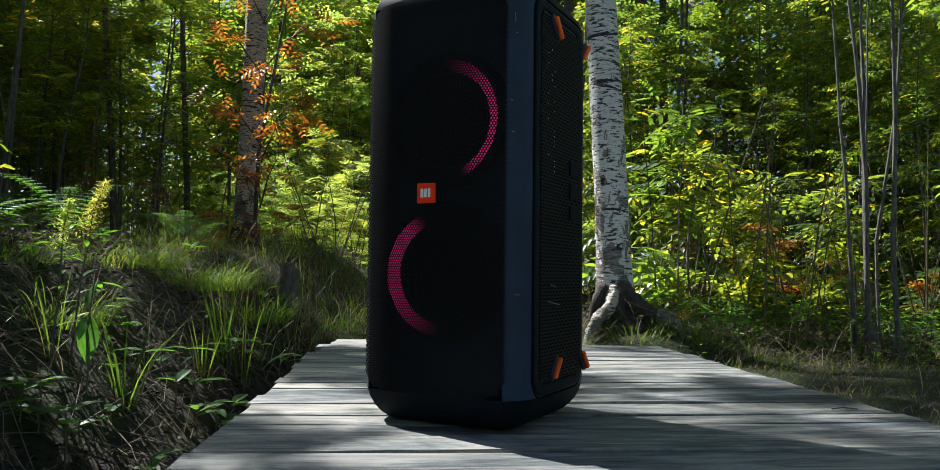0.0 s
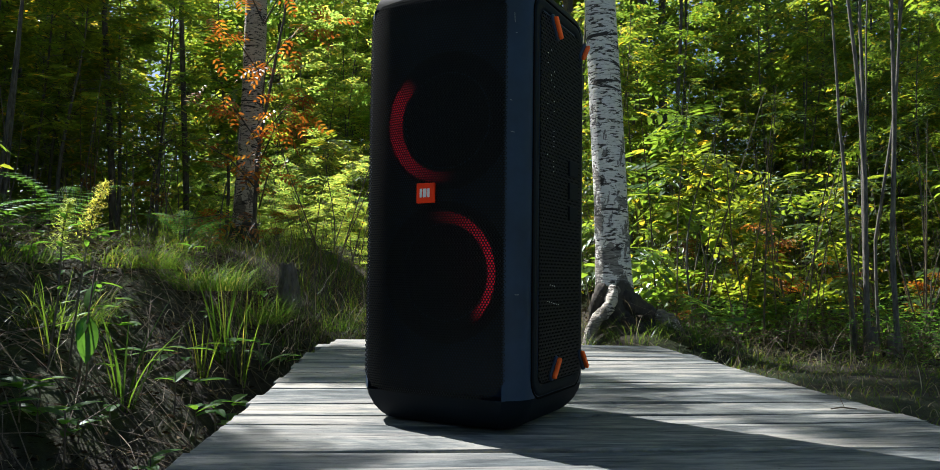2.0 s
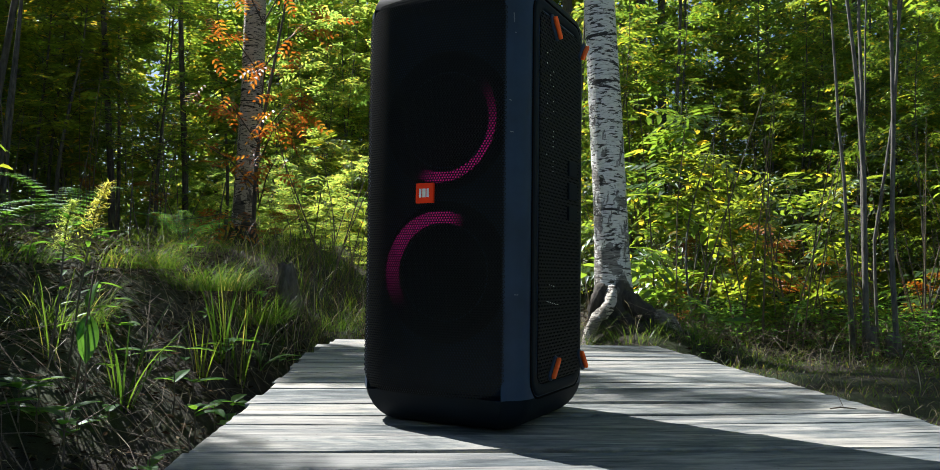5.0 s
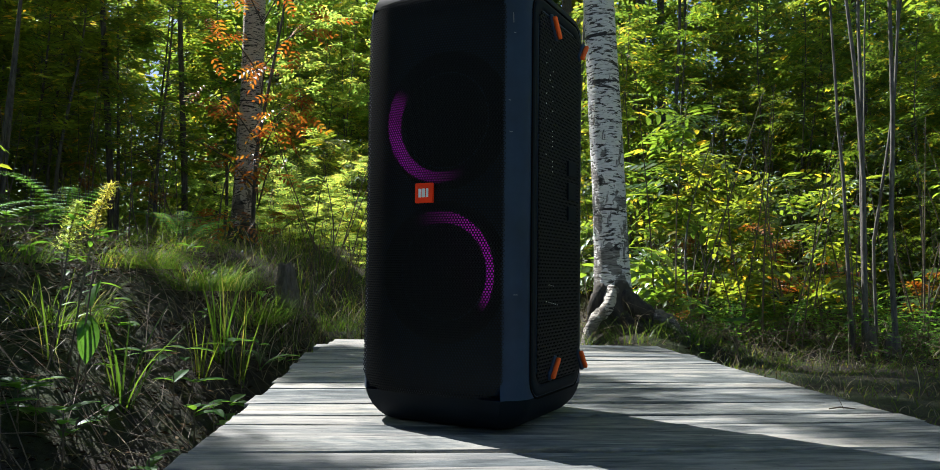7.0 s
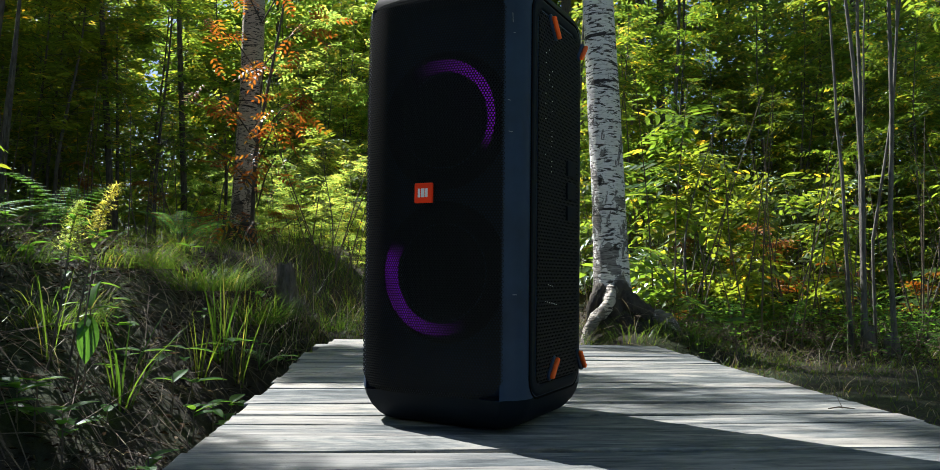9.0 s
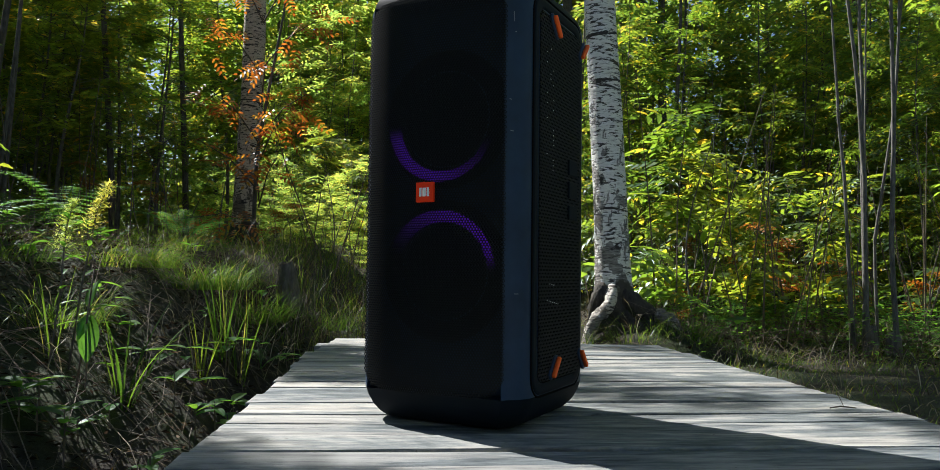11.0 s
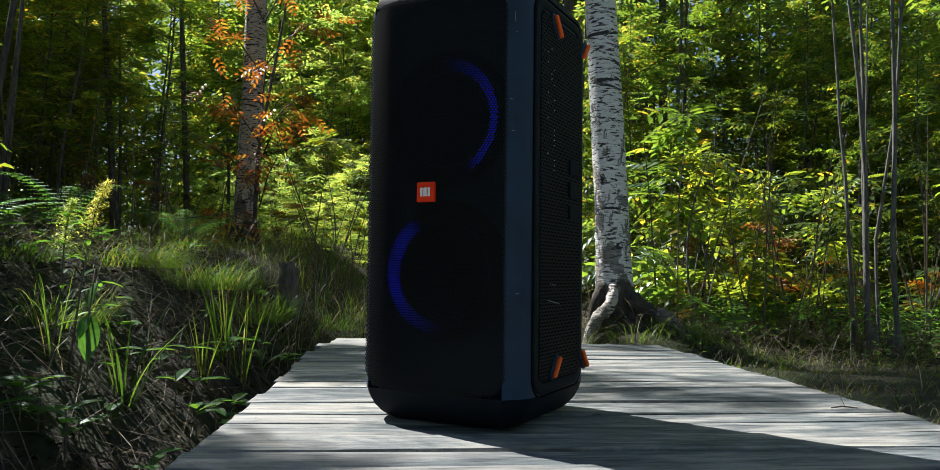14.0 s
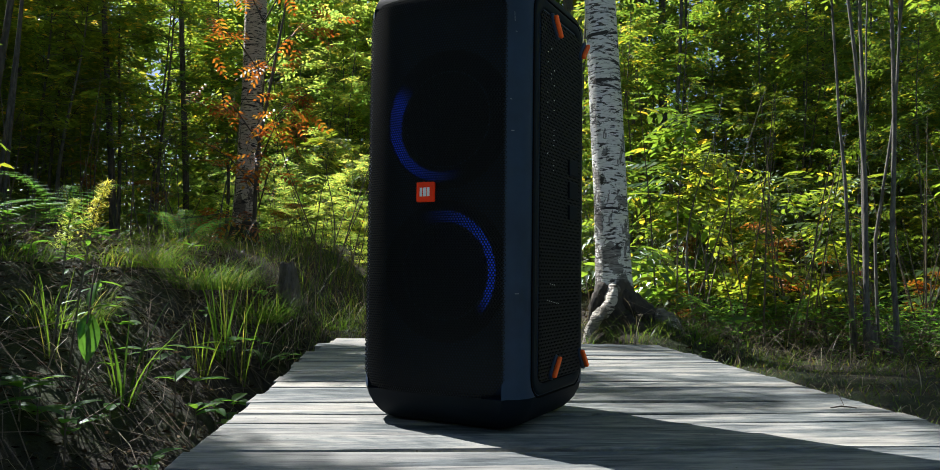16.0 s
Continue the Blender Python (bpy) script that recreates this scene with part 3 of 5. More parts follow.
    for z, h in ((0.435, 0.028), (0.395, 0.03), (0.355, 0.026)):
        bm = bevel_box(0.004, 0.042, h, 0.0018, 2)
        bmesh.ops.translate(bm, vec=(x + 0.004, 0.056, z), verts=bm.verts)
        part("raised_mark", bm, M_BASE, spk, "raised black moulded mark")
    for v, z, lean in ((-0.030, 0.667, 42), (-0.027, 0.0915, -42), (0.108, 0.661, -42), (0.110, 0.0935, 42)):
        bm = capsule_bar(0.048, 0.017, 0.005)
        bmesh.ops.transform(bm, matrix=pose(x, v, z, lean, 0, 0), verts=bm.verts)
        mount = part("pad_mount", bm, M_SHELL, spk, "navy mount of a rubber pad")
        bm = capsule_bar(0.042, 0.0078, 0.006)
        bmesh.ops.transform(bm, matrix=pose(x + 0.0052, v + 0.002, z, lean, 0, 0), verts=bm.verts)
        part("pad", bm, M_PAD, mount, "bright orange rubber pad")
    # scuffs on the corner column
    for ang, z, ln, lean in ((-52, 0.470, 0.006, 80), (-50, 0.652, 0.016, 3), (-47, 0.628, 0.003, 80), (-60, 0.40, 0.003, 50), (-44, 0.215, 0.004, 90), (-40, 0.215, 0.003, 90), (-55, 0.52, 0.004, 70)):
        bm = bevel_box(0.0006, 0.0011, ln, 0.0002, 1)
        t = radians(ang)
        bmesh.ops.transform(bm, matrix=pose(W / 2 - R + (R + 0.0001) * math.cos(t), -D / 2 + R + (R + 0.0001) * math.sin(t), z, 0, 0, ang) @ pose(0, 0, 0, lean, 0, 0), verts=bm.verts)
        part("scuff", bm, M_SCUFF, spk, "pale scratch in the plastic")
    # glints in the side sheet's holes, modelled as tiny white chips
    q = random.Random(3)
    glints = [(-0.056 + 0.008 * k, 0.203 - 0.0011 * k) for k in range(7)] + [(-0.045 + 0.009 * k, 0.230 - 0.001 * k) for k in range(3)]
    glints += [(q.choice((-0.062, -0.047, -0.034)), 0.42 + 0.0085 * k) for k in range(26) if q.random() < 0.8]
    for v, z in glints:
        bm = bevel_box(0.0006, 0.0022, 0.0014, 0.0002, 1)
        bmesh.ops.translate(bm, vec=(x + 0.0026, v, z), verts=bm.verts)
        part("speck", bm, M_WHITE, spk)
    return spk, arcs


speaker, light_arcs = build_speaker()


# ---- birches ----
def build_birch(x, y, r0, r1, tall, lean, skin, label, roots, flare, crown):
    tree = tagged(new("birch_tree"), label, "tree")
    z0 = height(x, y)
    tree.location = (x, y, z0)
    g = Geo()
    n, sides = 70, 32
    for i in range(n + 1):
        s = i / n
        z = -0.12 + (tall + 0.12) * s ** 1.5
        r = r0 + (r1 - r0) * max(0, z) / tall + flare * math.exp(-max(0.0, z) / 0.075)
        for k in range(sides):
            t = 2 * math.pi * k / sides
            rr = r * (1 + 0.05 * noise.noise((math.cos(t) * 1.5 + x, math.sin(t) * 1.5, z * 3)) + 0.14 * math.exp(-max(0, z) / 0.12) * noise.noise((math.cos(t) * 4, math.sin(t) * 4, z * 14)) + 0.16 * math.exp(-max(0, z) / 0.11) * math.cos(3 * t + 1))
            g.v.append(Vector((lean[0] * z + rr * math.cos(t) + 0.012 * math.sin(z * 2.2 + x), lean[1] * z + rr * math.sin(t), z)))
    for i in range(n):
        for k in range(sides):
            a, b = i * sides + k, i * sides + (k + 1) % sides
            g.f.append((a, b, b + sides, a + sides))
    mesh("trunk", g.v, g.f, skin, tree, True)
    for pts, rad in roots:
        g = Geo()
        path = []
        for i in range(len(pts) - 1):
            for k in range(4):
                p = Vector(pts[i]).lerp(Vector(pts[i + 1]), k / 4)
                path.append(p + Vector((noise.noise((p.x * 19, p.y * 9, 3)), noise.noise((p.x * 9, p.z * 19, 7)), noise.noise((p.y * 9, p.z * 9, 1)))) * 0.02)
        path.append(Vector(pts[-1]))
        g.tube(path, [(rad[0] + (rad[1] - rad[0]) * (i / (len(path) - 1)) ** 0.8) * (1 + 0.25 * noise.noise((i * 0.9, rad[0] * 70, 2))) for i in range(len(path))], 14)
        g.v = [p + Vector((noise.noise(p * 45), noise.noise(p * 45 + Vector((9, 0, 0))), noise.noise(p * 45 + Vector((0, 9, 0))))) * 0.009 for p in g.v]
        pale = len(rad) > 2
        mesh("root", g.v, g.f, M_ROOT if pale else M_CRUST, tree, True, "exposed pale root" if pale else "black crusted root")
    q = random.Random(int(tall * 10) + 3)
    leaves = Geo()
    for k in range(60):
        z = crown[0] + (tall - crown[0]) * q.random() ** 1.7
        c = Vector((lean[0] * z, lean[1] * z, z))
        h, ln = q.uniform(0, 6.283), crown[1] * q.uniform(0.5, 1.0) * (1.1 - 0.6 * (z - crown[0]) / (tall - crown[0]))
        tip = c + Vector((math.cos(h) * ln, math.sin(h) * ln, 0.35 * ln))
        g = Geo()
        g.tube([c, c.lerp(tip, 0.5) + Vector((0, 0, 0.1 * ln)), tip], [0.012, 0.008, 0.003], 5, cap=False)
        mesh("limb", g.v, g.f, M_BARK, tree)
        for _ in range(200):
            p = c.lerp(tip, q.uniform(0.3, 1.05)) + Vector((q.gauss(0, .12), q.gauss(0, .12), q.gauss(-0.05, .12)))
            a = q.uniform(0, 6.283)
            leaves.leaf(p, (math.cos(a), math.sin(a), q.uniform(-1, 0.2)), (q.uniform(-.5, .5), q.uniform(-.5, .5), 1), 0.06, 0.05, 0.1, 1)
    mesh("crown", leaves.v, leaves.f, M_LEAF, tree)
    return tree


near_birch = build_birch(0.868, 3.08, 0.074, 0.03, 7.0, (-0.036, 0.0), M_BIRCH, "white-barked birch with dark scars and spread roots", [
    ([(0.0, -0.07, 0.13), (-0.035, -0.10, 0.08), (-0.09, -0.14, 0.035), (-0.135, -0.18, -0.03), (-0.16, -0.21, -0.16)], (0.027, 0.022, 1)),
    ([(0.03, -0.03, 0.10), (0.10, -0.06, 0.05), (0.16, -0.08, 0.02), (0.21, -0.09, -0.08)], (0.045, 0.036)),
    ([(0.16, -0.09, 0.03), (0.20, -0.11, 0.01), (0.23, -0.13, -0.03), (0.24, -0.14, -0.12)], (0.034, 0.03, 1)),
    ([(-0.05, -0.05, 0.13), (-0.085, -0.07, 0.08), (-0.09, -0.08, -0.03), (-0.10, -0.09, -0.12)], (0.03, 0.022)),
    ([(0.0, 0.05, 0.1), (0.05, 0.2, 0.02), (0.08, 0.3, -0.08)], (0.05, 0.03)),
    ([(0.02, -0.03, 0.02), (0.06, -0.13, -0.04), (0.08, -0.2, -0.12)], (0.04, 0.03))], 0.036, (3.0, 0.9))
far_birch = build_birch(-1.085, 5.2, 0.08, 0.04, 8.0, (0.017, 0.0), M_OLD_BIRCH, "brown-grey-white birch trunk among orange rowan leaves", [
    ([(0.02, -0.04, 0.1), (0.1, -0.1, 0.0), (0.14, -0.14, -0.1)], (0.04, 0.03))], 0.05, (3.7, 0.8))


# ---- saplings ----
ROWAN = pinnate(4, 0.165, 0.062, 0.021, 0.25, fine=True)
COARSE = pinnate(3, 0.2, 0.085, 0.036, 0.25)


def sapling_variant(tall, leaves, spread, r0, seed, material, bark_mat, label, template=ROWAN, low=0.08, size=(0.8, 1.25)):
    """A slender young tree: tapered stem, side branches and compound leaves along them."""
    q = random.Random(seed)
    tree = tagged(new("rowan_sapling"), label, "sapling", "young forest")
    g = Geo()
    wob = [q.uniform(-1, 1) for _ in range(4)]
    stem = lambda s: Vector((0.12 * wob[0] * s + 0.05 * math.sin(4 * s + wob[1] * 3), 0.12 * wob[2] * s + 0.05 * math.sin(5 * s + wob[3] * 3), tall * s))
    pts = [stem(i / 12) for i in range(13)]
    pts[0].z = -0.1
    g.tube(pts, [r0 * (1 - 0.85 * i / 12) for i in range(13)], 7)
    mesh("trunk", g.v, g.f, bark_mat, tree, True)
    g, places = Geo(), []
    nb = int(leaves / 9)
    for b in range(nb):
        s = low + (0.98 - low) * (b + q.random()) / nb
        p, h = stem(s), q.uniform(0, 6.283)
        ln = spread * q.uniform(0.5, 1.0) * (1.15 - 0.75 * s)
        rise = q.uniform(0.0, 0.6)
        tip = p + Vector((math.cos(h) * ln, math.sin(h) * ln, rise * ln))
        midp = p.lerp(tip, 0.5) + Vector((0, 0, 0.08 * ln))
        g.tube([p, midp, tip], [r0 * 0.25, r0 * 0.16, r0 * 0.05], 4, cap=False)
        for k in range(9):
            t = 0.25 + 0.75 * (k + q.random()) / 9
            c = p.lerp(midp, t * 2) if t < 0.5 else midp.lerp(tip, t * 2 - 1)
            places.append((c, h + q.choice((-1, 1)) * q.uniform(0.2, 1.3), q.uniform(-0.35, 0.5), q.uniform(-0.5, 0.5), q.uniform(*size)))
    vs, fs = scatter_leaves(places, template)
    n = len(vs)
    twigs = [tuple(i + n for i in f) for f in g.f]
    mesh("crown", list(vs) + g.v, fs + twigs, material, tree, second=bark_mat, first_count=len(fs))
    return tree


def in_sun_corridor(x, y, tall, spread):
    """Whether a tree of that height and spread would stand in the sun's way to a place that the sun reaches."""
    z0 = height(x, y)
    for tx, ty, tz, wide in SUNLIT:
        dx, dy = x - tx, y - ty
        along = dx * SUN_WAY.x + dy * SUN_WAY.y
        across = abs(dx * SUN_WAY.y - dy * SUN_WAY.x)
        part_up = (tz + along * math.tan(SUN_EL) - z0) / tall
        if along > 0.1 and part_up < 1.06 and across < wide + spread * 0.9 * (1.15 - 0.75 * part_up):
            return True
    return False


# places that the sun reaches, with the width of the clear way to it
SUNLIT = [(0.1, 1.5, 0, 0.1), (0.35, 1.3, 0, 0.2), (0.7, 1.3, 0, 0.2), (0.2, 2.3, 0, 0.2), (0.8, 2.4, 0, 0.1), (0.6, 1.9, 0, 0.2), (0.4, 1.0, 0, 0.15), (0.7, 1.0, 0, 0.15), (-0.1, 1.9, 0, 0.1),
          (-0.4, 5.8, 0.5, 0.25), (-0.6, 6.6, 0.7, 0.3), (-0.2, 7.2, 0.8, 0.4), (-0.5, 8.4, 1.2, 0.4), (-1.0, 7.6, 1.2, 0.3), (0.3, 9.0, 1.5, 0.3), (-1.2, 9.4, 1.6, 0.4),
          (1.6, 4.0, 0.3, 0.2), (2.2, 3.9, 0.4, 0.25), (2.8, 4.1, 0.5, 0.25), (3.4, 4.5, 0.6, 0.25), (2.9, 3.6, 0.3, 0.2), (2.0, 4.9, 1.2, 0.2), (2.8, 5.2, 1.3, 0.2), (3.6, 5.4, 1.4, 0.2),
          (-0.3, 4.1, 0.3, 0.2), (-0.8, 1.93, 0.40, 0.1), (-1.3, 2.9, 0.55, 0.3), (0.9, 3.0, 0.4, 0.1), (-1.6, 3.6, 0.5, 0.05), (-2.2, 4.6, 0.7, 0.1), (-0.9, 4.5, 1.2, 0.1),
          (0.0, 7.9, 1.3, 0.4), (-0.8, 10.6, 2.4, 0.5), (-0.3, 11.6, 3.0, 0.5), (-1.6, 11.0, 2.6, 0.4), (-0.2, 3.4, 0.15, 0.25), (-0.5, 4.5, 0.4, 0.3),
          (-1.4, 4.6, 0.45, 0.15), (-1.9, 4.9, 0.45, 0.15)]
SPREAD = [0.7, 0.8, 0.6, 0.9, 0.42, 0.8, 0.65, 0.5, 0.55]


LAB = "slender young rowan with bright green feathery leaves"
variants = [sapling_variant(3.4, 290, 0.7, 0.014, 1, M_LEAF, M_BARK, LAB, low=0.05, size=(0.8, 1.3)), sapling_variant(4.2, 330, 0.8, 0.017, 2, M_LEAF, M_BARK_PALE, LAB, low=0.08, size=(0.8, 1.35)),
            sapling_variant(2.4, 290, 0.6, 0.010, 3, M_LEAF, M_BARK, LAB, low=0.05, size=(0.75, 1.25)), sapling_variant(5.0, 460, 0.9, 0.02, 4, M_FAR, M_BARK, LAB, COARSE, 0.06),
            sapling_variant(1.0, 72, 0.42, 0.006, 5, M_LEAF, M_BARK_PALE, "low green rowan shoot in the undergrowth", size=(0.9, 1.4)),
            sapling_variant(3.0, 420, 0.8, 0.013, 6, M_FAR, M_BARK_PALE, LAB, COARSE, 0.04),
            sapling_variant(3.2, 330, 0.65, 0.017, 7, M_LEAF, M_BARK, "thin dark-stemmed young rowan with sparse leaves", low=0.27),
            sapling_variant(3.6, 120, 0.5, 0.016, 8, M_LEAF, M_BARK, "bare dark young stem with leaves near its top", low=0.5),
            sapling_variant(4.1, 150, 0.55, 0.018, 9, M_LEAF, M_BARK, "bare dark young stem with leaves near its top", low=0.75)]
TALL = [3.4, 4.2, 2.4, 5.0, 1.0, 3.0, 3.2, 3.6, 4.1]
# variants[8] is placed so that its unseen crown shades the front planks
for v, (x, y) in zip(variants, ((3.4, 6.6), (4.2, 7.6), (1.9, 6.2), (-6.0, 10.0), (1.5, 3.7), (0.2, 9.5), (-3.6, 6.9), (-3.3, 6.2), (-2.74, 3.3))):
    v.matrix_basis = pose(x, y, height(x, y))


bush = sapling_variant(1.5, 117, 0.5, 0.008, 12, M_GLADE, M_BARK_PALE, "sunlit yellow-green hazel bush in the gap", COARSE, 0.1, (0.55, 0.85))
bush.matrix_basis = pose(-0.45, 6.9, height(-0.45, 6.9)) @ Matrix.Diagonal((0.8, 0.8, 0.6, 1))


blush = sapling_variant(1.0, 45, 0.4, 0.006, 15, M_ORANGE, M_BARK, "low rowan shoot turned orange and yellow", size=(0.7, 1.1))
blush.matrix_basis = pose(2.05, 4.15, height(2.05, 4.15)) @ Matrix.Diagonal((0.8, 0.8, 0.7, 1))
for k, (x, y, z) in enumerate(((2.6, 4.3, 0.7), (1.45, 3.9, 0.5), (3.0, 4.0, 0.6), (2.3, 4.9, 0.9), (1.75, 4.6, 1.1), (-1.65, 5.0, 0.7), (-2.2, 5.3, 0.9), (-0.75, 5.0, 0.5))):
    copy_thing(blush, pose(x, y, height(x, y) - 0.02, 0, 0, 80 * k) @ Matrix.Diagonal((0.8, 0.8, z, 1)))


high_bush = sapling_variant(4.0, 200, 1.1, 0.016, 13, M_GLADE, M_BARK_PALE, "tall sunlit yellow-green hazel beyond the gap", COARSE, 0.12, (0.9, 1.4))
high_bush.matrix_basis = pose(-0.9, 11.4, height(-0.9, 11.4))


def shade_tree(x, y, tall, low, wide, seed):
    """A grown tree added for shade: its crown begins above the view, high over the young wood."""
    q = random.Random(seed)
    tree = tagged(new("tall_birch"), "tall slim tree added for the shade of its unseen crown", "tree", "grown trees")
    tree.location = (x, y, height(x, y))
    g = Geo()
    g.tube([(0, 0, -0.2), (0.05, 0.03, low * 0.5), (0.02, 0.0, low), (0, 0, tall)], [0.085, 0.07, 0.055, 0.015], 10)
    mesh("trunk", g.v, g.f, M_BARK, tree, True)
    places = []
    for _ in range(560):
        z = low + (tall - low) * q.random()
        r = wide * math.sqrt(q.random()) * (1.15 - 0.75 * (z - low) / (tall - low))
        h = q.uniform(0, 6.283)
        places.append(((r * math.cos(h), r * math.sin(h), z), q.uniform(0, 6.283), q.uniform(-0.5, 0.6), q.uniform(-0.6, 0.6), q.uniform(1.5, 2.3)))
    vs, fs = scatter_leaves(places, COARSE)
    mesh("crown", vs, fs, M_LEAF, tree)


def plant_forest():
    q = random.Random(21)
    spots = []

    def try_place(x, y, k, gap, out_of_sight=False, fixed=0.0):
        reach = math.hypot(x, y)
        s = q.uniform(0.85, 1.2)
        if k != 4 and not out_of_sight:
            s = min(1.15, ((0.5 if x < -1.3 or (x > 1.5 and y > 6.6) else 0.38) * reach + 0.5) / TALL[k]) * q.uniform(0.8, 1.08)
        elif k != 4:
            s = 1.2 if y < 1.5 else min(1.2, (0.55 * reach + 0.6) / TALL[k])
        s = fixed or s
        if in_sun_corridor(x, y, TALL[k] * s, SPREAD[k] * s) or any(math.hypot(x - a, y - b) < gap for a, b in spots):
            return
        if math.hypot(x - 0.915, y - 3.08) < 0.45 or math.hypot(x + 1.085, y - 5.2) < 0.35:
            return
        spots.append((x, y))
        copy_thing(variants[k], pose(x, y, height(x, y) - 0.02, 0, 0, q.uniform(0, 360)) @ Matrix.Diagonal((s, s, s, 1)))

    for _ in range(190):      # thicket past the end of the boardwalk
        y = q.uniform(4.5, 6.6)
        x = q.uniform(1.0, 1.2 + y * 0.8)
        try_place(x, y, q.choice((0, 0, 1, 2, 2)), 0.5)
    for _ in range(110):
        y = q.uniform(6.5, 10)
        x = q.uniform(0.6, 1.2 + y * 0.8)
        try_place(x, y, q.choice((3, 5, 5)), 0.55)
    for _ in range(130):      # the shaded side
        y = q.uniform(4.6, 7.0)
        x = q.uniform(-1.0 - y * 0.62, -1.3 - 0.08 * (y - 5))
        try_place(x, y, q.choice((6, 6, 6, 0, 7)), 0.33)
    for _ in range(110):
        y = q.uniform(7.0, 11)
        x = q.uniform(-1.5 - y * 0.6, -1.6)
        try_place(x, y, q.choice((3, 3, 5)), 0.5)
    for y, tall, n in ((6.0, 0.5, 7), (6.6, 0.75, 8), (7.2, 1.05, 8), (7.9, 1.4, 8), (8.7, 1.9, 8), (9.6, 2.5, 8), (10.6, 3.0, 8), (11.6, 3.7, 9), (12.8, 4.8, 10)):   # bushes that rise up the sunny gap
        for k in range(n):
            x = -0.32 * y * 0.55 + (0.62 + 0.07 * y) * (k + q.uniform(0.1, 0.9)) / n * 1.7
            kind, full = (bush, 1.5) if tall < 2.6 else (high_bush, 4.0)
            z = tall * q.uniform(0.75, 1.1) / full
            spots.append((x, y))
            copy_thing(kind, pose(x, y + q.uniform(-0.25, 0.25), height(x, y) - 0.02, 0, 0, q.uniform(0, 360)) @ Matrix.Diagonal((0.45 + 0.55 * z, 0.45 + 0.55 * z, z, 1)))
    for k in range(1, 11):    # a screen of low crowns on the shaded side, under the sun's way to the deck
        y = 5.3 + 0.17 * k + q.uniform(-0.15, 0.15)
        x = -1.75 - 0.5 * (k % 4) * (y / 6) + q.uniform(-0.15, 0.15)
        s = min(0.82, 0.62 + 0.12 * (y - 5.3))
        spots.append((x, y))
        copy_thing(variants[6], pose(x, y, height(x, y) - 0.02, 0, 0, q.uniform(0, 360)) @ Matrix.Diagonal((1.0, 1.0, s, 1)))
    for y, tall in ((7.5, 0.6), (8.2, 0.95), (9.0, 1.4), (9.9, 1.9)):      # and on behind the shaded stems
        for k in range(8):
            x, z = -0.43 * y + 0.26 * y * (k + q.random()) / 8, tall * q.uniform(0.75, 1.1) / 1.5
            copy_thing(bush, pose(x, y + q.uniform(-0.3, 0.3), height(x, y) - 0.02, 0, 0, q.uniform(0, 360)) @ Matrix.Diagonal((0.5 + 0.5 * z, 0.5 + 0.5 * z, z, 1)))
    for _ in range(60):
        try_place(q.uniform(1.25, 3.6), q.uniform(3.45, 4.8), 4, 0.32)
    for _ in range(90):       # low shoots
        y = q.uniform(3.5, 7.0)
        x = q.uniform(1.15, 0.9 + y * 0.75) if q.random() < 0.6 else q.uniform(-3.4, 0.5)
        if x < 0.9 and y < 5.0 + 0.6 * max(0.0, x + 1):
            continue
        try_place(x, y, 4, 0.32)
    for _ in range(60):       # unseen saplings added as shade for the bank
        y = q.uniform(2.0, 4.6)
        x = q.uniform(-4.4, -0.66 * y - 0.8)
        try_place(x, y, q.choice((0, 2)), 0.45, True)
    for _ in range(16):       # behind the camera and beside it
        a, r = math.radians(q.uniform(62, 255)), q.uniform(5.0, 9)
        try_place(r * math.sin(a), r * math.cos(a), 3, 0.75, True)
    for _ in range(160):      # tall wood, added mostly out of sight, that shades the thicket
        a, r = math.radians(q.uniform(-55, -24)), q.uniform(7.5, 14)
        try_place(r * math.sin(a), r * math.cos(a), 3, 0.8, True, q.uniform(1.4, 1.8))
    for _ in range(45):       # low bushes added out of sight that shade the foot of the bank
        a, r = math.radians(q.uniform(-54, -39)), q.uniform(2.4, 3.8)
        try_place(r * math.sin(a), r * math.cos(a), 4, 0.2, True, q.uniform(1.05, 1.25))
    for _ in range(70):       # bare stems before the thicket
        y = q.uniform(4.1, 6.4)
        x = q.uniform(-0.62 * y - 0.3, -1.15) if q.random() < 0.7 else q.uniform(1.3, 0.9 + 0.7 * y)
        try_place(x, y, 7, 0.16)
    # stems added for the shade of their high, unseen crowns
    for x, y in ((-2.2, 5.75), (-1.75, 6.1), (1.0, 7.2), (1.75, 7.6), (0.35, 7.5), (2.4, 8.0), (1.5, 6.7), (2.6, 7.2), (3.1, 8.3), (-5.6, 8.2), (-6.3, 8.9), (-5.0, 8.8), (-4.4, 7.6), (-4.7, 8.2), (-5.4, 7.4), (-6.0, 7.8), (-6.8, 8.2), (-4.2, 8.6), (-5.8, 9.4)):
        copy_thing(variants[8], pose(x, y, height(x, y), 0, 0, 30 * x) @ Matrix.Diagonal((1.45, 1.45, 1.45, 1)))
    for _ in range(8):        # round about, out of sight
        a = q.uniform(math.radians(100), math.radians(440))
        r = q.uniform(4.5, 9)
        x, y = r * math.cos(a), r * math.sin(a)
        if y > 0.0 and abs(math.atan2(x - 0, y)) < 0.95:
            continue
        try_place(x, y, 3, 1.0, True)
    for _ in range(70):       # tall ones added out of sight that shade the thicket
        a, r = math.radians(q.uniform(-75, -29)), q.uniform(5.5, 11)
        try_place(r * math.sin(a), r * math.cos(a), 3, 0.8, True)
    return spots


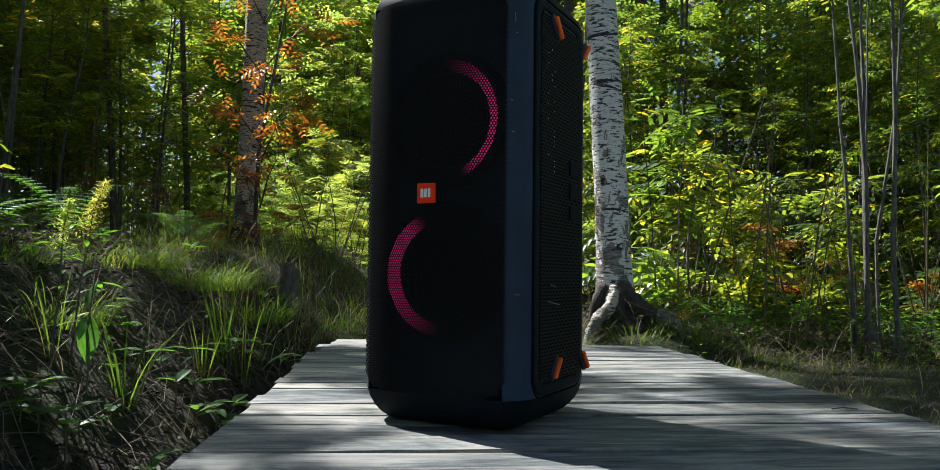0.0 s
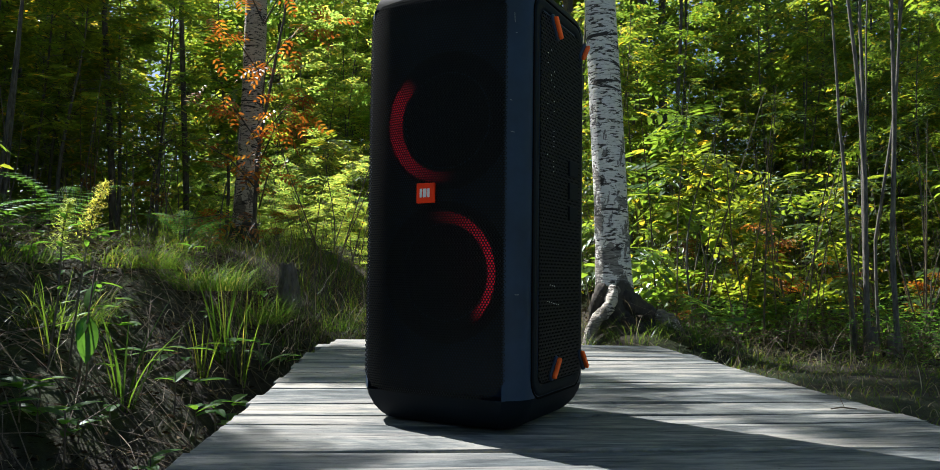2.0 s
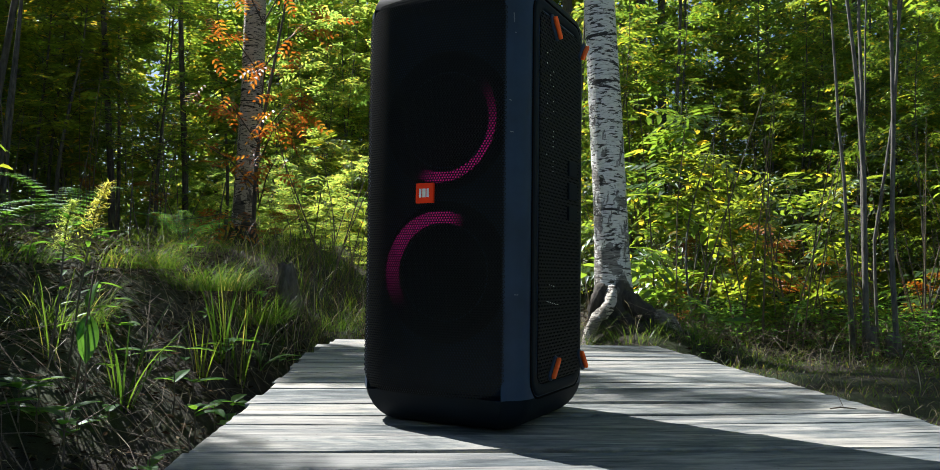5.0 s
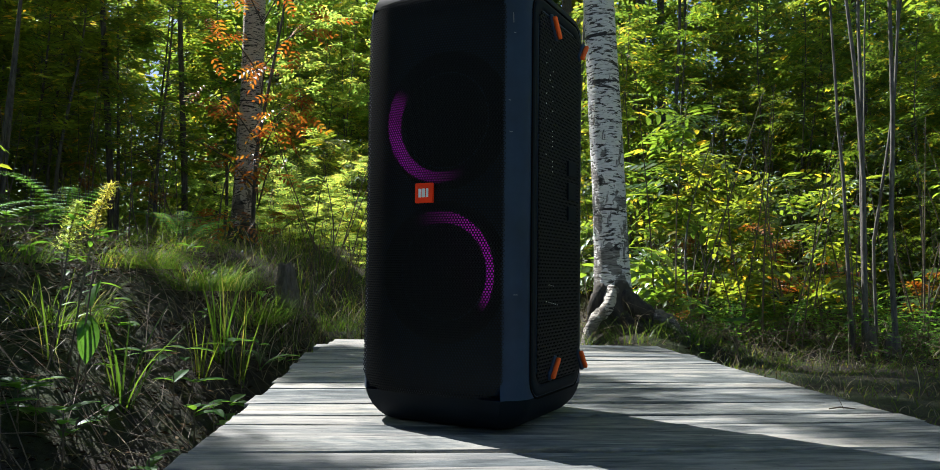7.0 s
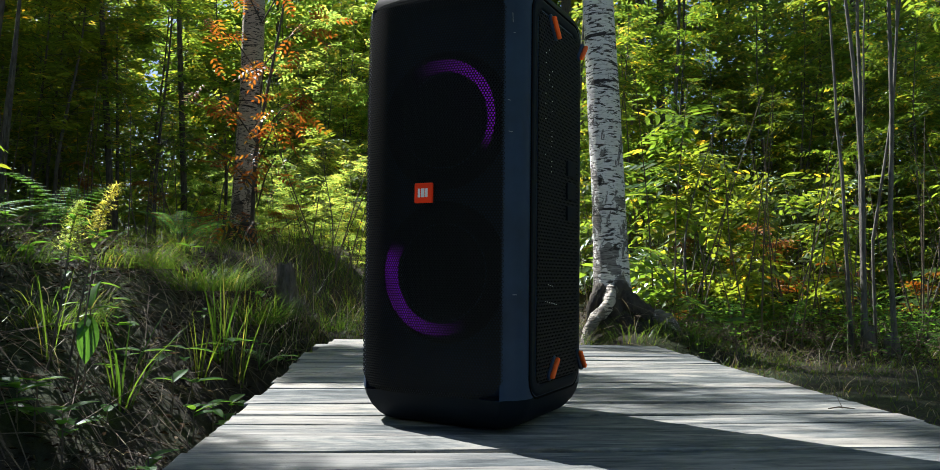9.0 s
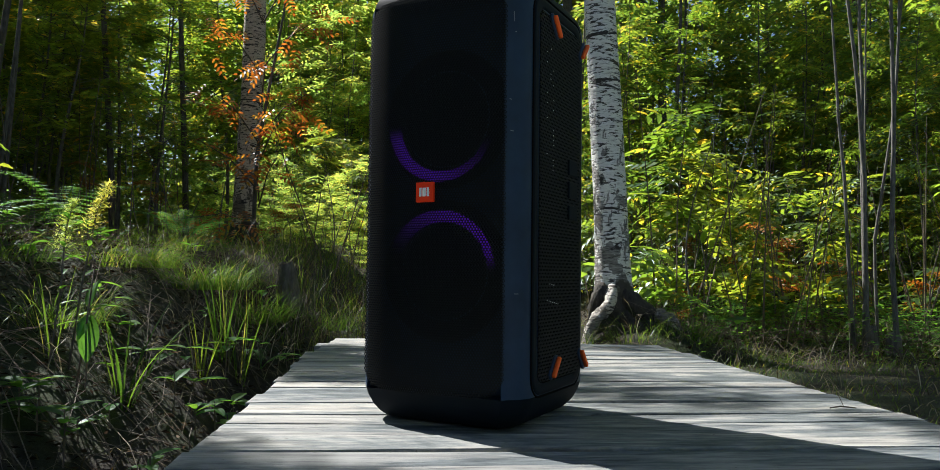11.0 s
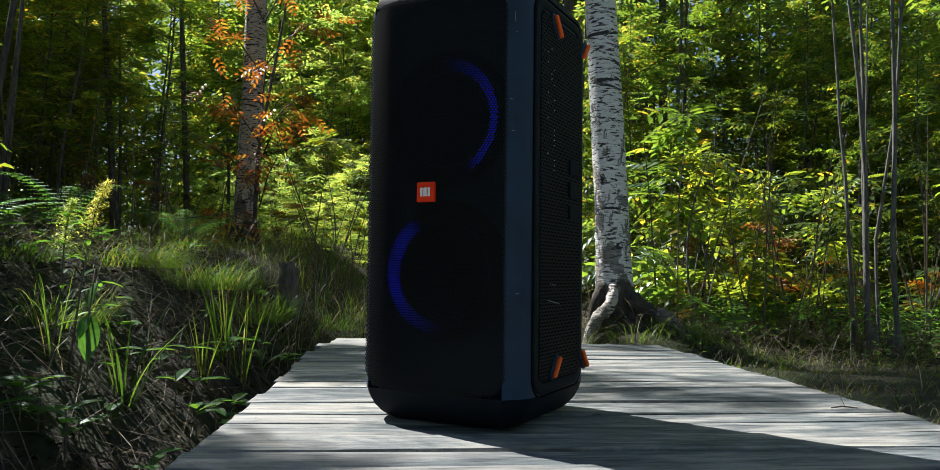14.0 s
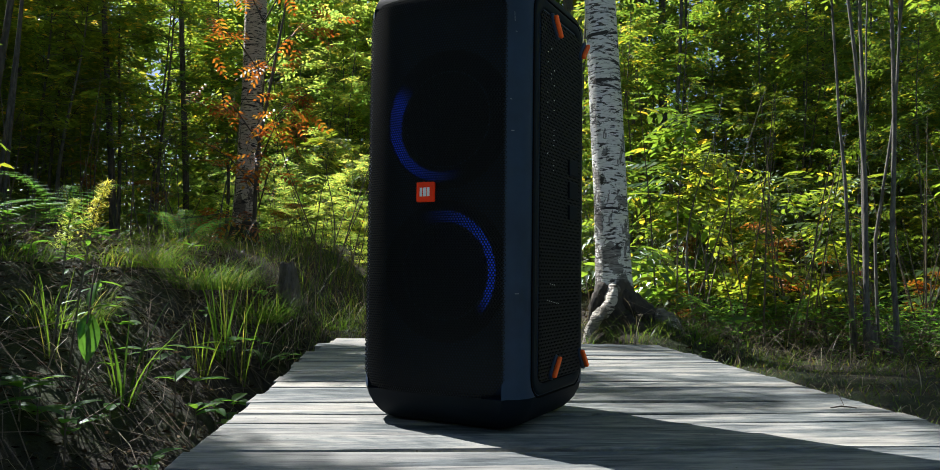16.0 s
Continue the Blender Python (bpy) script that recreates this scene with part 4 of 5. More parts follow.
SPOTS = plant_forest()
# added trees whose unseen crowns darken the woods on both sides
for k, (x, y) in enumerate(((-0.2, 10.4), (0.6, 11.3), (1.3, 10.2), (1.9, 11.6), (0.4, 12.8), (2.7, 12.4), (1.2, 13.4), (2.0, 9.3), (0.9, 8.6), (3.4, 10.6), (4.2, 12.0),
                            (-5.6, 8.4), (-6.6, 9.6), (-7.6, 10.6), (-5.4, 10.4), (-4.3, 9.4), (-6.4, 11.8), (-8.4, 9.4), (-7.2, 8.0), (-4.6, 7.2), (-8.6, 12.0), (-4.2, 8.2), (-5.2, 9.2), (-3.6, 8.6), (-6.2, 7.4))):
    tall = 8.6
    for tx, ty, tz, wide in SUNLIT:
        along, across = (x - tx) * SUN_WAY.x + (y - ty) * SUN_WAY.y, abs((x - tx) * SUN_WAY.y - (y - ty) * SUN_WAY.x)
        if along > 0 and across < wide + 1.2:
            tall = min(tall, tz + (along - 0.6) * math.tan(SUN_EL) - height(x, y))
    if tall > 5.6:
        shade_tree(x, y, tall, max(4.6, min(5.2, tall - 2.2)), 1.3, 60 + k)
# saplings added out of view on the left to shade the bank
for x, y, tall in ((-2.05, 2.5, 2.4), (-2.45, 3.0, 2.5), (-2.1, 1.9, 2.6), (-1.6, 2.25, 1.6)):
    copy_thing(variants[2], pose(x, y, height(x, y) - 0.02, 0, 0, 70 * x) @ Matrix.Diagonal((0.7, 0.7, tall / 2.4, 1)))
# low shoot added beside the view to darken the bank's foot
for x, y in ((-1.52, 2.45),):
    copy_thing(variants[4], pose(x, y, height(x, y) - 0.02, 0, 0, 300 * x) @ Matrix.Diagonal((0.85, 0.85, 1.2, 1)))
# stems added so that crowns above the view shade the far-left planks
for x, y in ((-2.3, 4.55), (-2.42, 4.4), (-2.2, 4.3), (-2.32, 4.28), (-2.5, 4.62)):
    copy_thing(variants[8], pose(x, y, height(x, y), 0, 0, 300 * x) @ Matrix.Diagonal((0.75, 0.75, 0.85, 1)))


def far_woods():
    """The woods all round: trunks and leaf sprays from twelve to twenty metres off, too far to pick apart."""
    q = random.Random(5)
    trunks, places = Geo(), []
    for k in range(166):
        a, r = q.uniform(0, 6.283), q.uniform(12.5, 20)
        if k < 16:            # closes the view past the sunny gap
            a, r = radians(-17 + 1.25 * k), q.uniform(13.5, 18.0)
        x, y = r * math.sin(a), r * math.cos(a)
        tall = q.uniform(5.4, 6.6) if k < 16 else q.uniform(5.0, 6.4) if -1.35 < math.atan2(x, y) < 0.15 else q.uniform(6.0, 8.5)
        base = Vector((x, y, -0.3))
        trunks.tube([base, base + Vector((q.uniform(-.3, .3), q.uniform(-.3, .3), tall))], [q.uniform(0.05, 0.1), 0.02], 6)
        seen = math.cos(a) > 0.65
        for _ in range(170 if k < 16 else 300 if seen else 25):
            rr = abs(q.gauss(0, 0.8))
            h = q.uniform(0, 6.283)
            places.append(((x + rr * math.cos(h), y + rr * math.sin(h), 0.1 + tall * q.random() ** 0.8), q.uniform(0, 6.283), q.uniform(-0.5, 0.6), q.uniform(-0.6, 0.6), q.uniform(2.0, 3.4)))
    for _ in range(2600):     # low growth between the trunks
        a, r = q.uniform(-0.7, 0.85), q.uniform(13, 20)
        places.append(((r * math.sin(a), r * math.cos(a), 7.0 * q.random() ** 1.3), q.uniform(0, 6.283), q.uniform(-0.5, 0.6), q.uniform(-0.6, 0.6), q.uniform(2.4, 4.0)))
    for _ in range(2600):
        a, r = q.uniform(-0.7, 0.85), q.uniform(20, 26)
        places.append(((r * math.sin(a), r * math.cos(a), 11.0 * q.random()), q.uniform(0, 6.283), q.uniform(-0.5, 0.6), q.uniform(-0.6, 0.6), q.uniform(4.0, 6.0)))
    woods = tagged(new("far_woods"), "distant sunlit green woods all round the clearing", "woods", kind="stuff")
    mesh("trunks", trunks.v, trunks.f, M_BARK, woods)
    vs, fs = scatter_leaves(places, COARSE)
    mesh("leaves", vs, fs, M_FAR, woods)


far_woods()


# added stem: its crown, out of view, shades the deck's right part
shade_swayer = copy_thing(variants[8], pose(-2.6, 4.8, height(-2.6, 4.8)) @ Matrix.Diagonal((1.35, 1.35, 1.35, 1)))


# ---- a clump of thin stems ----
def build_clump():
    tree = tagged(new("alder_clump"), "clump of thin grey alder stems from one stool", "tree")
    stems = [([(1.934, -0.12), (1.921, 0.667), (1.905, 1.052), (1.862, 1.44), (1.78, 2.6), (1.7, 4.0)], 0.019, 2.98),
             ([(1.915, -0.12), (1.878, 0.666), (1.852, 1.05), (1.83, 1.438), (1.75, 2.4), (1.6, 3.6)], 0.013, 3.05),
             ([(1.96, -0.12), (1.958, 0.668), (1.956, 1.054), (1.952, 1.444), (1.96, 2.6), (2.0, 4.2)], 0.017, 3.04),
             ([(2.053, -0.12), (2.035, 0.415), (2.054, 0.927), (2.047, 1.448), (2.05, 2.6), (2.1, 4.4)], 0.020, 2.97),
             ([(2.075, -0.12), (2.056, 0.415), (2.076, 0.928), (2.107, 1.451), (2.2, 2.6), (2.3, 4.2)], 0.014, 3.0),
             ([(2.028, -0.12), (2.021, 0.415), (2.127, 1.059), (2.156, 1.453), (2.3, 2.4), (2.5, 3.8)], 0.012, 3.06),
             ([(1.99, -0.12), (2.0, 0.5), (2.012, 1.0), (2.02, 1.45), (2.06, 2.4), (2.1, 3.4)], 0.009, 3.1)]
    q = random.Random(8)
    places = []
    for pts, r, y in stems:
        g = Geo()
        path = []
        for i in range(len(pts) - 1):
            for k in range(3):
                t = k / 3
                path.append((pts[i][0] * (1 - t) + pts[i + 1][0] * t + q.uniform(-.003, .003), y + q.uniform(-.004, .004), pts[i][1] * (1 - t) + pts[i + 1][1] * t))
        path.append((pts[-1][0], y, pts[-1][1]))
        n = len(path)
        g.tube(path, [r * 0.6 * (1.25 if i == 0 else 1.0 - 0.7 * i / n) for i in range(n)], 9)
        mesh("stem", g.v, g.f, M_BARK_PALE, tree, True)
        for k in range(60):
            i = q.randrange(int(n * 0.68), n)
            h, rr = q.uniform(0, 6.283), q.uniform(0.05, 0.6)
            places.append((Vector(path[i]) + Vector((math.cos(h) * rr, math.sin(h) * rr, q.uniform(-.2, .3))), h, q.uniform(-0.3, 0.5), q.uniform(-.5, .5), q.uniform(0.8, 1.2)))
    vs, fs = scatter_leaves(places, ROWAN)
    mesh("crown", vs, fs, M_LEAF, tree)
    g = Geo()
    for cx, r, top in ((1.945, 0.022, 0.05), (2.045, 0.026, 0.02)):
        g.tube([(cx, 2.98, -0.14), (cx, 2.98, 0.0), (cx + .004, 2.98, top)], [r * 1.5, r * 1.1, r * 0.8], 10)
    mesh("stool", g.v, g.f, M_BARK, tree, True, "dark rotting stool at the foot")


build_clump()


# ---- orange rowan round the far birch ----
def build_orange_rowan():
    tree = tagged(new("autumn_rowan"), "thin rowan with orange autumn leaves beside a birch", "sapling")
    q = random.Random(14)
    g, places = Geo(), []
    z0 = height(-0.95, 4.85)
    stem = [(-0.97, 4.9, z0 - 0.1), (-0.95, 4.88, z0 + 0.6), (-0.90, 4.86, 1.3), (-0.80, 4.85, 1.9), (-0.72, 4.85, 2.8)]
    g.tube(stem, [0.014, 0.012, 0.01, 0.007, 0.003], 7)
    mesh("trunk", g.v, g.f, M_BARK, tree, True)
    for (tx, tz), n in (((-1.15, 1.3), 10), ((-0.70, 1.2), 16), ((-0.62, 1.35), 12), ((-1.02, 0.56), 9), ((-0.56, 1.8), 14), ((-1.3, 0.54), 8), ((-0.85, 1.6), 10),
                        ((-1.2, 1.0), 7), ((-0.9, 0.95), 8), ((-1.18, 1.75), 7), ((-0.6, 2.1), 10), ((-1.1, 2.1), 8), ((-0.75, 0.9), 6)):
        tip = Vector((tx, 4.75 + q.uniform(-0.35, 0.0), tz))
        root = Vector((-0.93, 4.87, max(z0 + 0.15, tz - 0.25)))
        g = Geo()
        g.tube([root, root.lerp(tip, 0.5) + Vector((0, 0, 0.05)), tip], [0.005, 0.004, 0.002], 5)
        mesh("branch", g.v, g.f, M_BARK, tree, True)
        for k in range(int(n * 1.2)):
            p = root.lerp(tip, q.uniform(0.55, 1.05)) + Vector((q.gauss(0, .05), q.gauss(0, .05), q.gauss(0, .05)))
            places.append((p, q.uniform(0, 6.283), q.uniform(-0.2, 0.8), q.uniform(-0.6, 0.6), q.uniform(0.6, 0.95)))
    vs, fs = scatter_leaves(places, ROWAN)
    mesh("crown", vs, fs, M_ORANGE, tree)


build_orange_rowan()


# ---- ground cover ----
def grass_patch(g, q, x0, x1, y0, y1, n, length, width, bend, keep=lambda x, y: True, heading=None):
    for _ in range(n):
        x, y = q.uniform(x0, x1), q.uniform(y0, y1)
        if not keep(x, y):
            continue
        h = q.uniform(0, 6.283) if heading is None else heading + q.gauss(0, 0.7)
        g.blade((x, y, height(x, y) - 0.01), h, q.uniform(*length), q.uniform(*width), q.uniform(*bend), 4, q.uniform(0.0, 0.4))


off_deck = lambda x, y: not (-0.33 < x < 0.96 and y < 2.68 or -0.3 < x < 0.45 and y < 2.87)


def ground_cover():
    q = random.Random(31)
    g = Geo()
    bank = lambda x, y: off_deck(x, y) and height(x, y) > 0.2 + q.uniform(-0.06, 0.1) and noise.noise((x * 3.1, y * 2.3, 8.0)) > -0.05
    grass_patch(g, q, -2.6, -0.4, 1.3, 4.8, 4200, (0.05, 0.15), (0.001, 0.0022), (0.8, 2.4), bank)
    grass_patch(g, q, -3.6, 0.9, 3.2, 7.5, 2600, (0.07, 0.22), (0.0018, 0.0035), (0.5, 2.0), off_deck)
    grass_patch(g, q, 0.95, 2.6, 0.9, 3.4, 5500, (0.02, 0.055), (0.0014, 0.003), (0.6, 2.0), lambda x, y: off_deck(x, y) and x < 1.0 + 0.5 * y)
    grass_patch(g, q, -0.4, 3.4, 2.7, 4.6, 4000, (0.03, 0.10), (0.0014, 0.003), (0.6, 2.2), off_deck)
    grass_patch(g, q, 0.96, 3.0, 2.4, 3.5, 2600, (0.03, 0.08), (0.0014, 0.003), (0.6, 2.2), off_deck)
    grass_patch(g, q, -0.75, 0.5, 2.9, 5.2, 2000, (0.07, 0.22), (0.0014, 0.003), (0.3, 1.6), off_deck)
    tagged(mesh("grass", g.v, g.f, M_GRASS), "wild green grass over the bank and edges", "grass", kind="stuff")
    g = Geo()
    grass_patch(g, q, -2.2, -0.32, 1.3, 4.0, 1300, (0.08, 0.30), (0.0012, 0.0026), (1.4, 3.2), off_deck)
    grass_patch(g, q, 0.6, 3.6, 2.7, 4.4, 1700, (0.1, 0.3), (0.0012, 0.0028), (1.0, 2.8), off_deck)
    grass_patch(g, q, -0.8, 0.3, 2.7, 4.6, 900, (0.10, 0.30), (0.0014, 0.003), (0.5, 1.8), off_deck)
    grass_patch(g, q, 0.97, 2.2, 0.8, 2.8, 900, (0.05, 0.14), (0.0012, 0.0026), (1.0, 2.6), off_deck)
    tagged(mesh("dry_grass", g.v, g.f, M_DRYGRASS), "withered pale grass stalks lying over the soil", "grass", kind="stuff")
    g = Geo()
    for _ in range(9000):
        x, y = (q.uniform(-2.0, -0.3), q.uniform(0.9, 3.6)) if q.random() < 0.55 else (q.uniform(-0.4, 4.2), q.uniform(2.7, 6.0))
        if not off_deck(x, y):
            continue
        h = q.uniform(0, 6.283)
        g.leaf((x, y, height(x, y) + q.uniform(0.0, 0.025)), (math.cos(h), math.sin(h), q.uniform(-0.1, 0.4)), (q.uniform(-.5, .5), q.uniform(-.5, .5), 1),
               q.uniform(0.010, 0.032), q.uniform(0.006, 0.016), q.uniform(-0.5, 0.6), 2)
    tagged(mesh("leaf_litter", g.v, g.f, M_LITTER), "brown dead leaves and bark bits on soil", "leaf litter", kind="stuff")
    g = Geo()
    for _ in range(1300):
        x, y = (q.uniform(-1.9, -0.32), q.uniform(0.9, 3.6)) if q.random() < 0.6 else (q.uniform(0.8, 4.0), q.uniform(2.75, 5.0))
        if not off_deck(x, y):
            continue
        h, ln = q.uniform(0, 6.283), q.uniform(0.1, 0.4)
        p = Vector((x, y, height(x, y) + 0.008))
        e = Vector((x + math.cos(h) * ln, y + math.sin(h) * ln, 0))
        if not off_deck(e.x, e.y):
            continue
        e.z = height(e.x, e.y) + q.uniform(0.005, 0.12)
        m = p.lerp(e, 0.5) + Vector((q.gauss(0, .02), q.gauss(0, .02), q.uniform(0, 0.05)))
        g.tube([p, m, e], [q.uniform(0.0008, 0.002), 0.001, 0.0006], 4, cap=False)
    tagged(mesh("fallen_twigs", g.v, g.f, M_TWIG), "thin dry twigs and rootlets on the soil", "twigs", kind="stuff")
    g = Geo()
    for _ in range(170):
        x, y = (q.uniform(1.1, 3.4), q.uniform(3.1, 5.0)) if q.random() < 0.7 else (q.uniform(-2.6, 0.4), q.uniform(4.0, 6.0))
        h, ln, lean = q.uniform(0, 6.283), q.uniform(0.35, 1.3), q.uniform(0.02, 0.45)
        p = Vector((x, y, height(x, y) - 0.03))
        e = p + Vector((math.cos(h) * lean, math.sin(h) * lean, 1.0)) * ln
        m = p.lerp(e, 0.5) + Vector((q.gauss(0, .02), q.gauss(0, .02), 0))
        g.tube([p, m, e], [q.uniform(0.003, 0.006), 0.003, 0.0012], 5, cap=False)
    tagged(mesh("undergrowth_stalks", g.v, g.f, M_TWIG), "thin pale dry stalks in the undergrowth", "stalks", kind="stuff")
    g = Geo()
    for _ in range(560):      # low berry shrubs
        cx, cy = q.uniform(1.15, 3.2), q.uniform(2.7, 3.9)
        if noise.noise((cx * 1.6, cy * 1.6, 4)) < -0.05:
            continue
        for _ in range(14):
            p = Vector((cx + q.gauss(0, .05), cy + q.gauss(0, .05), height(cx, cy) + q.uniform(0.02, 0.2)))
            h = q.uniform(0, 6.283)
            g.leaf(p, (math.cos(h), math.sin(h), q.uniform(-0.2, 0.5)), (0, 0, 1), q.uniform(0.018, 0.034), q.uniform(0.01, 0.018), 0.2, 2)
    tagged(mesh("berry_shrubs", g.v, g.f, M_BROAD), "low small-leaved green berry shrubs", "shrubs", kind="stuff")


ground_cover()


def grass_tuft(x, y, n, length, width, bend, spread, seed, label, material=M_GRASS, lean=0.12):
    q = random.Random(seed)
    g = Geo()
    for _ in range(n):
        h = q.uniform(0, 6.283)
        r = spread * math.sqrt(q.random())
        g.blade((r * math.cos(h), r * math.sin(h), -0.02), h + q.gauss(0, 0.5), q.uniform(*length), q.uniform(*width), q.uniform(*bend), 6, q.uniform(0, lean * 2))
    t = tagged(mesh("grass_tuft", g.v, g.f, material), label, "grass tuft", "grass tufts")
    t.location = (x, y, height(x, y))
    return t


BRIGHT = "upright bright green grass blades on the dark bank"
swaying = [grass_tuft(-0.69, 1.96, 15, (0.20, 0.36), (0.004, 0.007), (0.2, 0.9), 0.02, 1, BRIGHT), grass_tuft(-0.62, 2.42, 8, (0.16, 0.26), (0.004, 0.007), (0.1, 0.4), 0.015, 2, BRIGHT),
           grass_tuft(-0.60, 2.62, 18, (0.22, 0.42), (0.004, 0.007), (0.1, 0.5), 0.04, 3, BRIGHT), grass_tuft(-0.54, 2.6, 7, (0.2, 0.36), (0.004, 0.008), (0.1, 0.5), 0.02, 4, BRIGHT),
           grass_tuft(-0.86, 1.95, 6, (0.2, 0.36), (0.003, 0.005), (0.1, 0.5), 0.02, 9, BRIGHT)]
for k, (x, y, n, r) in enumerate(((-0.80, 3.05, 1100, 0.19), (-0.60, 3.12, 600, 0.14), (-0.99, 3.0, 500, 0.13), (-1.05, 2.75, 260, 0.13), (-0.95, 2.15, 320, 0.13), (-1.2, 2.35, 260, 0.15), (-1.0, 3.5, 260, 0.2), (-0.35, 3.5, 200, 0.14), (-0.2, 3.9, 240, 0.2),
                                  (0.88, 2.83, 90, 0.10), (1.12, 2.86, 110, 0.10), (0.72, 2.9, 60, 0.06))):
    grass_tuft(x, y, n, (0.10, 0.22), (0.0012, 0.0022), (1.0, 2.2), r, 40 + k, "dense hummock of fine drooping green grass", M_GRASS, 0.3)


def frond(g, q, base, heading, length, rise, width):
    """A fern frond: an arching stalk with pinnae that shorten to the tip."""
    n = 24
    out = Vector((math.cos(heading), math.sin(heading), 0))
    side = Vector((-out.y, out.x, 0))
    p, ang = Vector(base), rise
    pts = []
    for i in range(n + 1):
        pts.append(p.copy())
        ang -= 1.25 * rise / n
        p = p + (out * math.cos(ang) + Vector((0, 0, math.sin(ang)))) * (length / n)
    g.tube(pts[::4], [0.0022, 0.002, 0.0018, 0.0015, 0.0012, 0.0008, 0.0005], 4, cap=False)
    for i in range(5, n + 1):
        s = i / n
        w = width * (1.08 - s) * min(1.0, (s - 0.1) * 4)
        for sgn in (-1, 1):
            d = (side * sgn + out * 0.35 + Vector((0, 0, -0.1))).normalized()
            m = 6
            for k in range(m):
                c = pts[i] + d * w * (k + 0.3) / m
                for s2 in (-1, 1):
                    g.leaf(c, d * 0.7 + out * s2 * 0.8, (0, 0, 1), w * 0.21 * (1.15 - 0.9 * k / m), w * 0.12, 0.1, 2)


def build_fern(x, y, n, length, width, seed, label, rise=1.15, headings=None):
    q = random.Random(seed)
    fern = tagged(new("fern"), label, "fern", "ferns")
    fern.location = (x, y, height(x, y))
    for k in range(n):
        g = Geo()
        h = headings[k] if headings else 6.283 * k / n + q.uniform(-0.4, 0.4)
        frond(g, q, (0, 0, 0), h, length * q.uniform(0.8, 1.1), rise * q.uniform(0.85, 1.1), width)
        mesh("frond", g.v, g.f, M_FERN, fern)
    return fern


FERN = "fresh green bracken fern with feathered fronds"
ferns = [build_fern(-1.30, 3.0, 4, 0.52, 0.11, 1, FERN, 1.8, (-1.1, -1.9, -0.4, -2.6)), build_fern(-1.55, 2.7, 5, 0.45, 0.12, 2, FERN), build_fern(-1.02, 3.6, 6, 0.36, 0.10, 3, FERN), build_fern(-0.50, 2.75, 3, 0.20, 0.05, 4, FERN),
         build_fern(2.0, 3.9, 6, 0.55, 0.16, 5, FERN), build_fern(2.7, 4.3, 6, 0.6, 0.16, 6, FERN), build_fern(-1.8, 3.6, 6, 0.5, 0.13, 7, FERN), build_fern(1.6, 3.55, 5, 0.4, 0.12, 8, FERN),
         build_fern(3.2, 4.0, 6, 0.55, 0.15, 9, FERN), build_fern(-2.3, 4.3, 6, 0.5, 0.13, 10, FERN)]


def build_goldenrod(top, pts, seed):
    q = random.Random(seed)
    base = Vector(pts[-1])
    plant = tagged(new("goldenrod"), "goldenrod stalk with a yellow flower spike", "wildflower", "goldenrods")
    plant.location = base
    path = [Vector(p) - base for p in reversed(pts)]
    g = Geo()
    g.tube(path, [0.0028, 0.0024, 0.002, 0.0012], 6)
    mesh("stalk", g.v, g.f, M_BARK, plant, True, "dark thin stalk")
    g = Geo()
    for k in range(420):
        s = q.random()
        c = path[-1].lerp(path[-2], s * 1.5) + Vector((q.gauss(0, 0.009), q.gauss(0, 0.009), q.gauss(0, 0.007))) * (0.35 + s)
        h = q.uniform(0, 6.283)
        g.leaf(c, (math.cos(h), math.sin(h), q.uniform(-.2, .9)), (0, 0, 1), q.uniform(0.012, 0.02), 0.014, 0.2, 1)
    mesh("flower_spike", g.v, g.f, M_YELLOW, plant, False, "yellow flower spike")
    for k in range(9):
        t = 0.25 + 0.6 * k / 9
        i = min(int(t * 3), 2)
        c = path[i].lerp(path[i + 1], t * 3 - i)
        h = q.uniform(0, 6.283)
        g = Geo()
        g.leaf(c, (math.cos(h), math.sin(h), 0.5), (0, 0, 1), q.uniform(0.04, 0.075), 0.013, 0.3, 4)
        mesh("leaf", g.v, g.f, M_BROAD, plant)
    return plant


goldenrods = [build_goldenrod(0, [(-0.816, 1.9, 0.415), (-0.830, 1.9, 0.34), (-0.835, 1.9, 0.171), (-0.859, 1.9, -0.09)], 1),
              build_goldenrod(0, [(-0.758, 1.95, 0.465), (-0.785, 1.95, 0.385), (-0.808, 1.95, 0.2), (-0.832, 1.95, -0.09)], 2)]
for a, b in (((-0.75, 1.9, 0.245), (-0.785, 1.9, -0.02)), ((-1.13, 2.0, 0.42), (-1.16, 2.0, 0.1))):
    g = Geo()
    g.tube([Vector(b) + Vector((0, 0, -0.05)), Vector(b).lerp(Vector(a), 0.5) + Vector((0.004, 0, 0)), a], [0.0028, 0.0024, 0.002], 6)
    tagged(mesh("dead_stalk", g.v, g.f, M_TWIG, None, True), "bare dark dead plant stalk", "stalk")


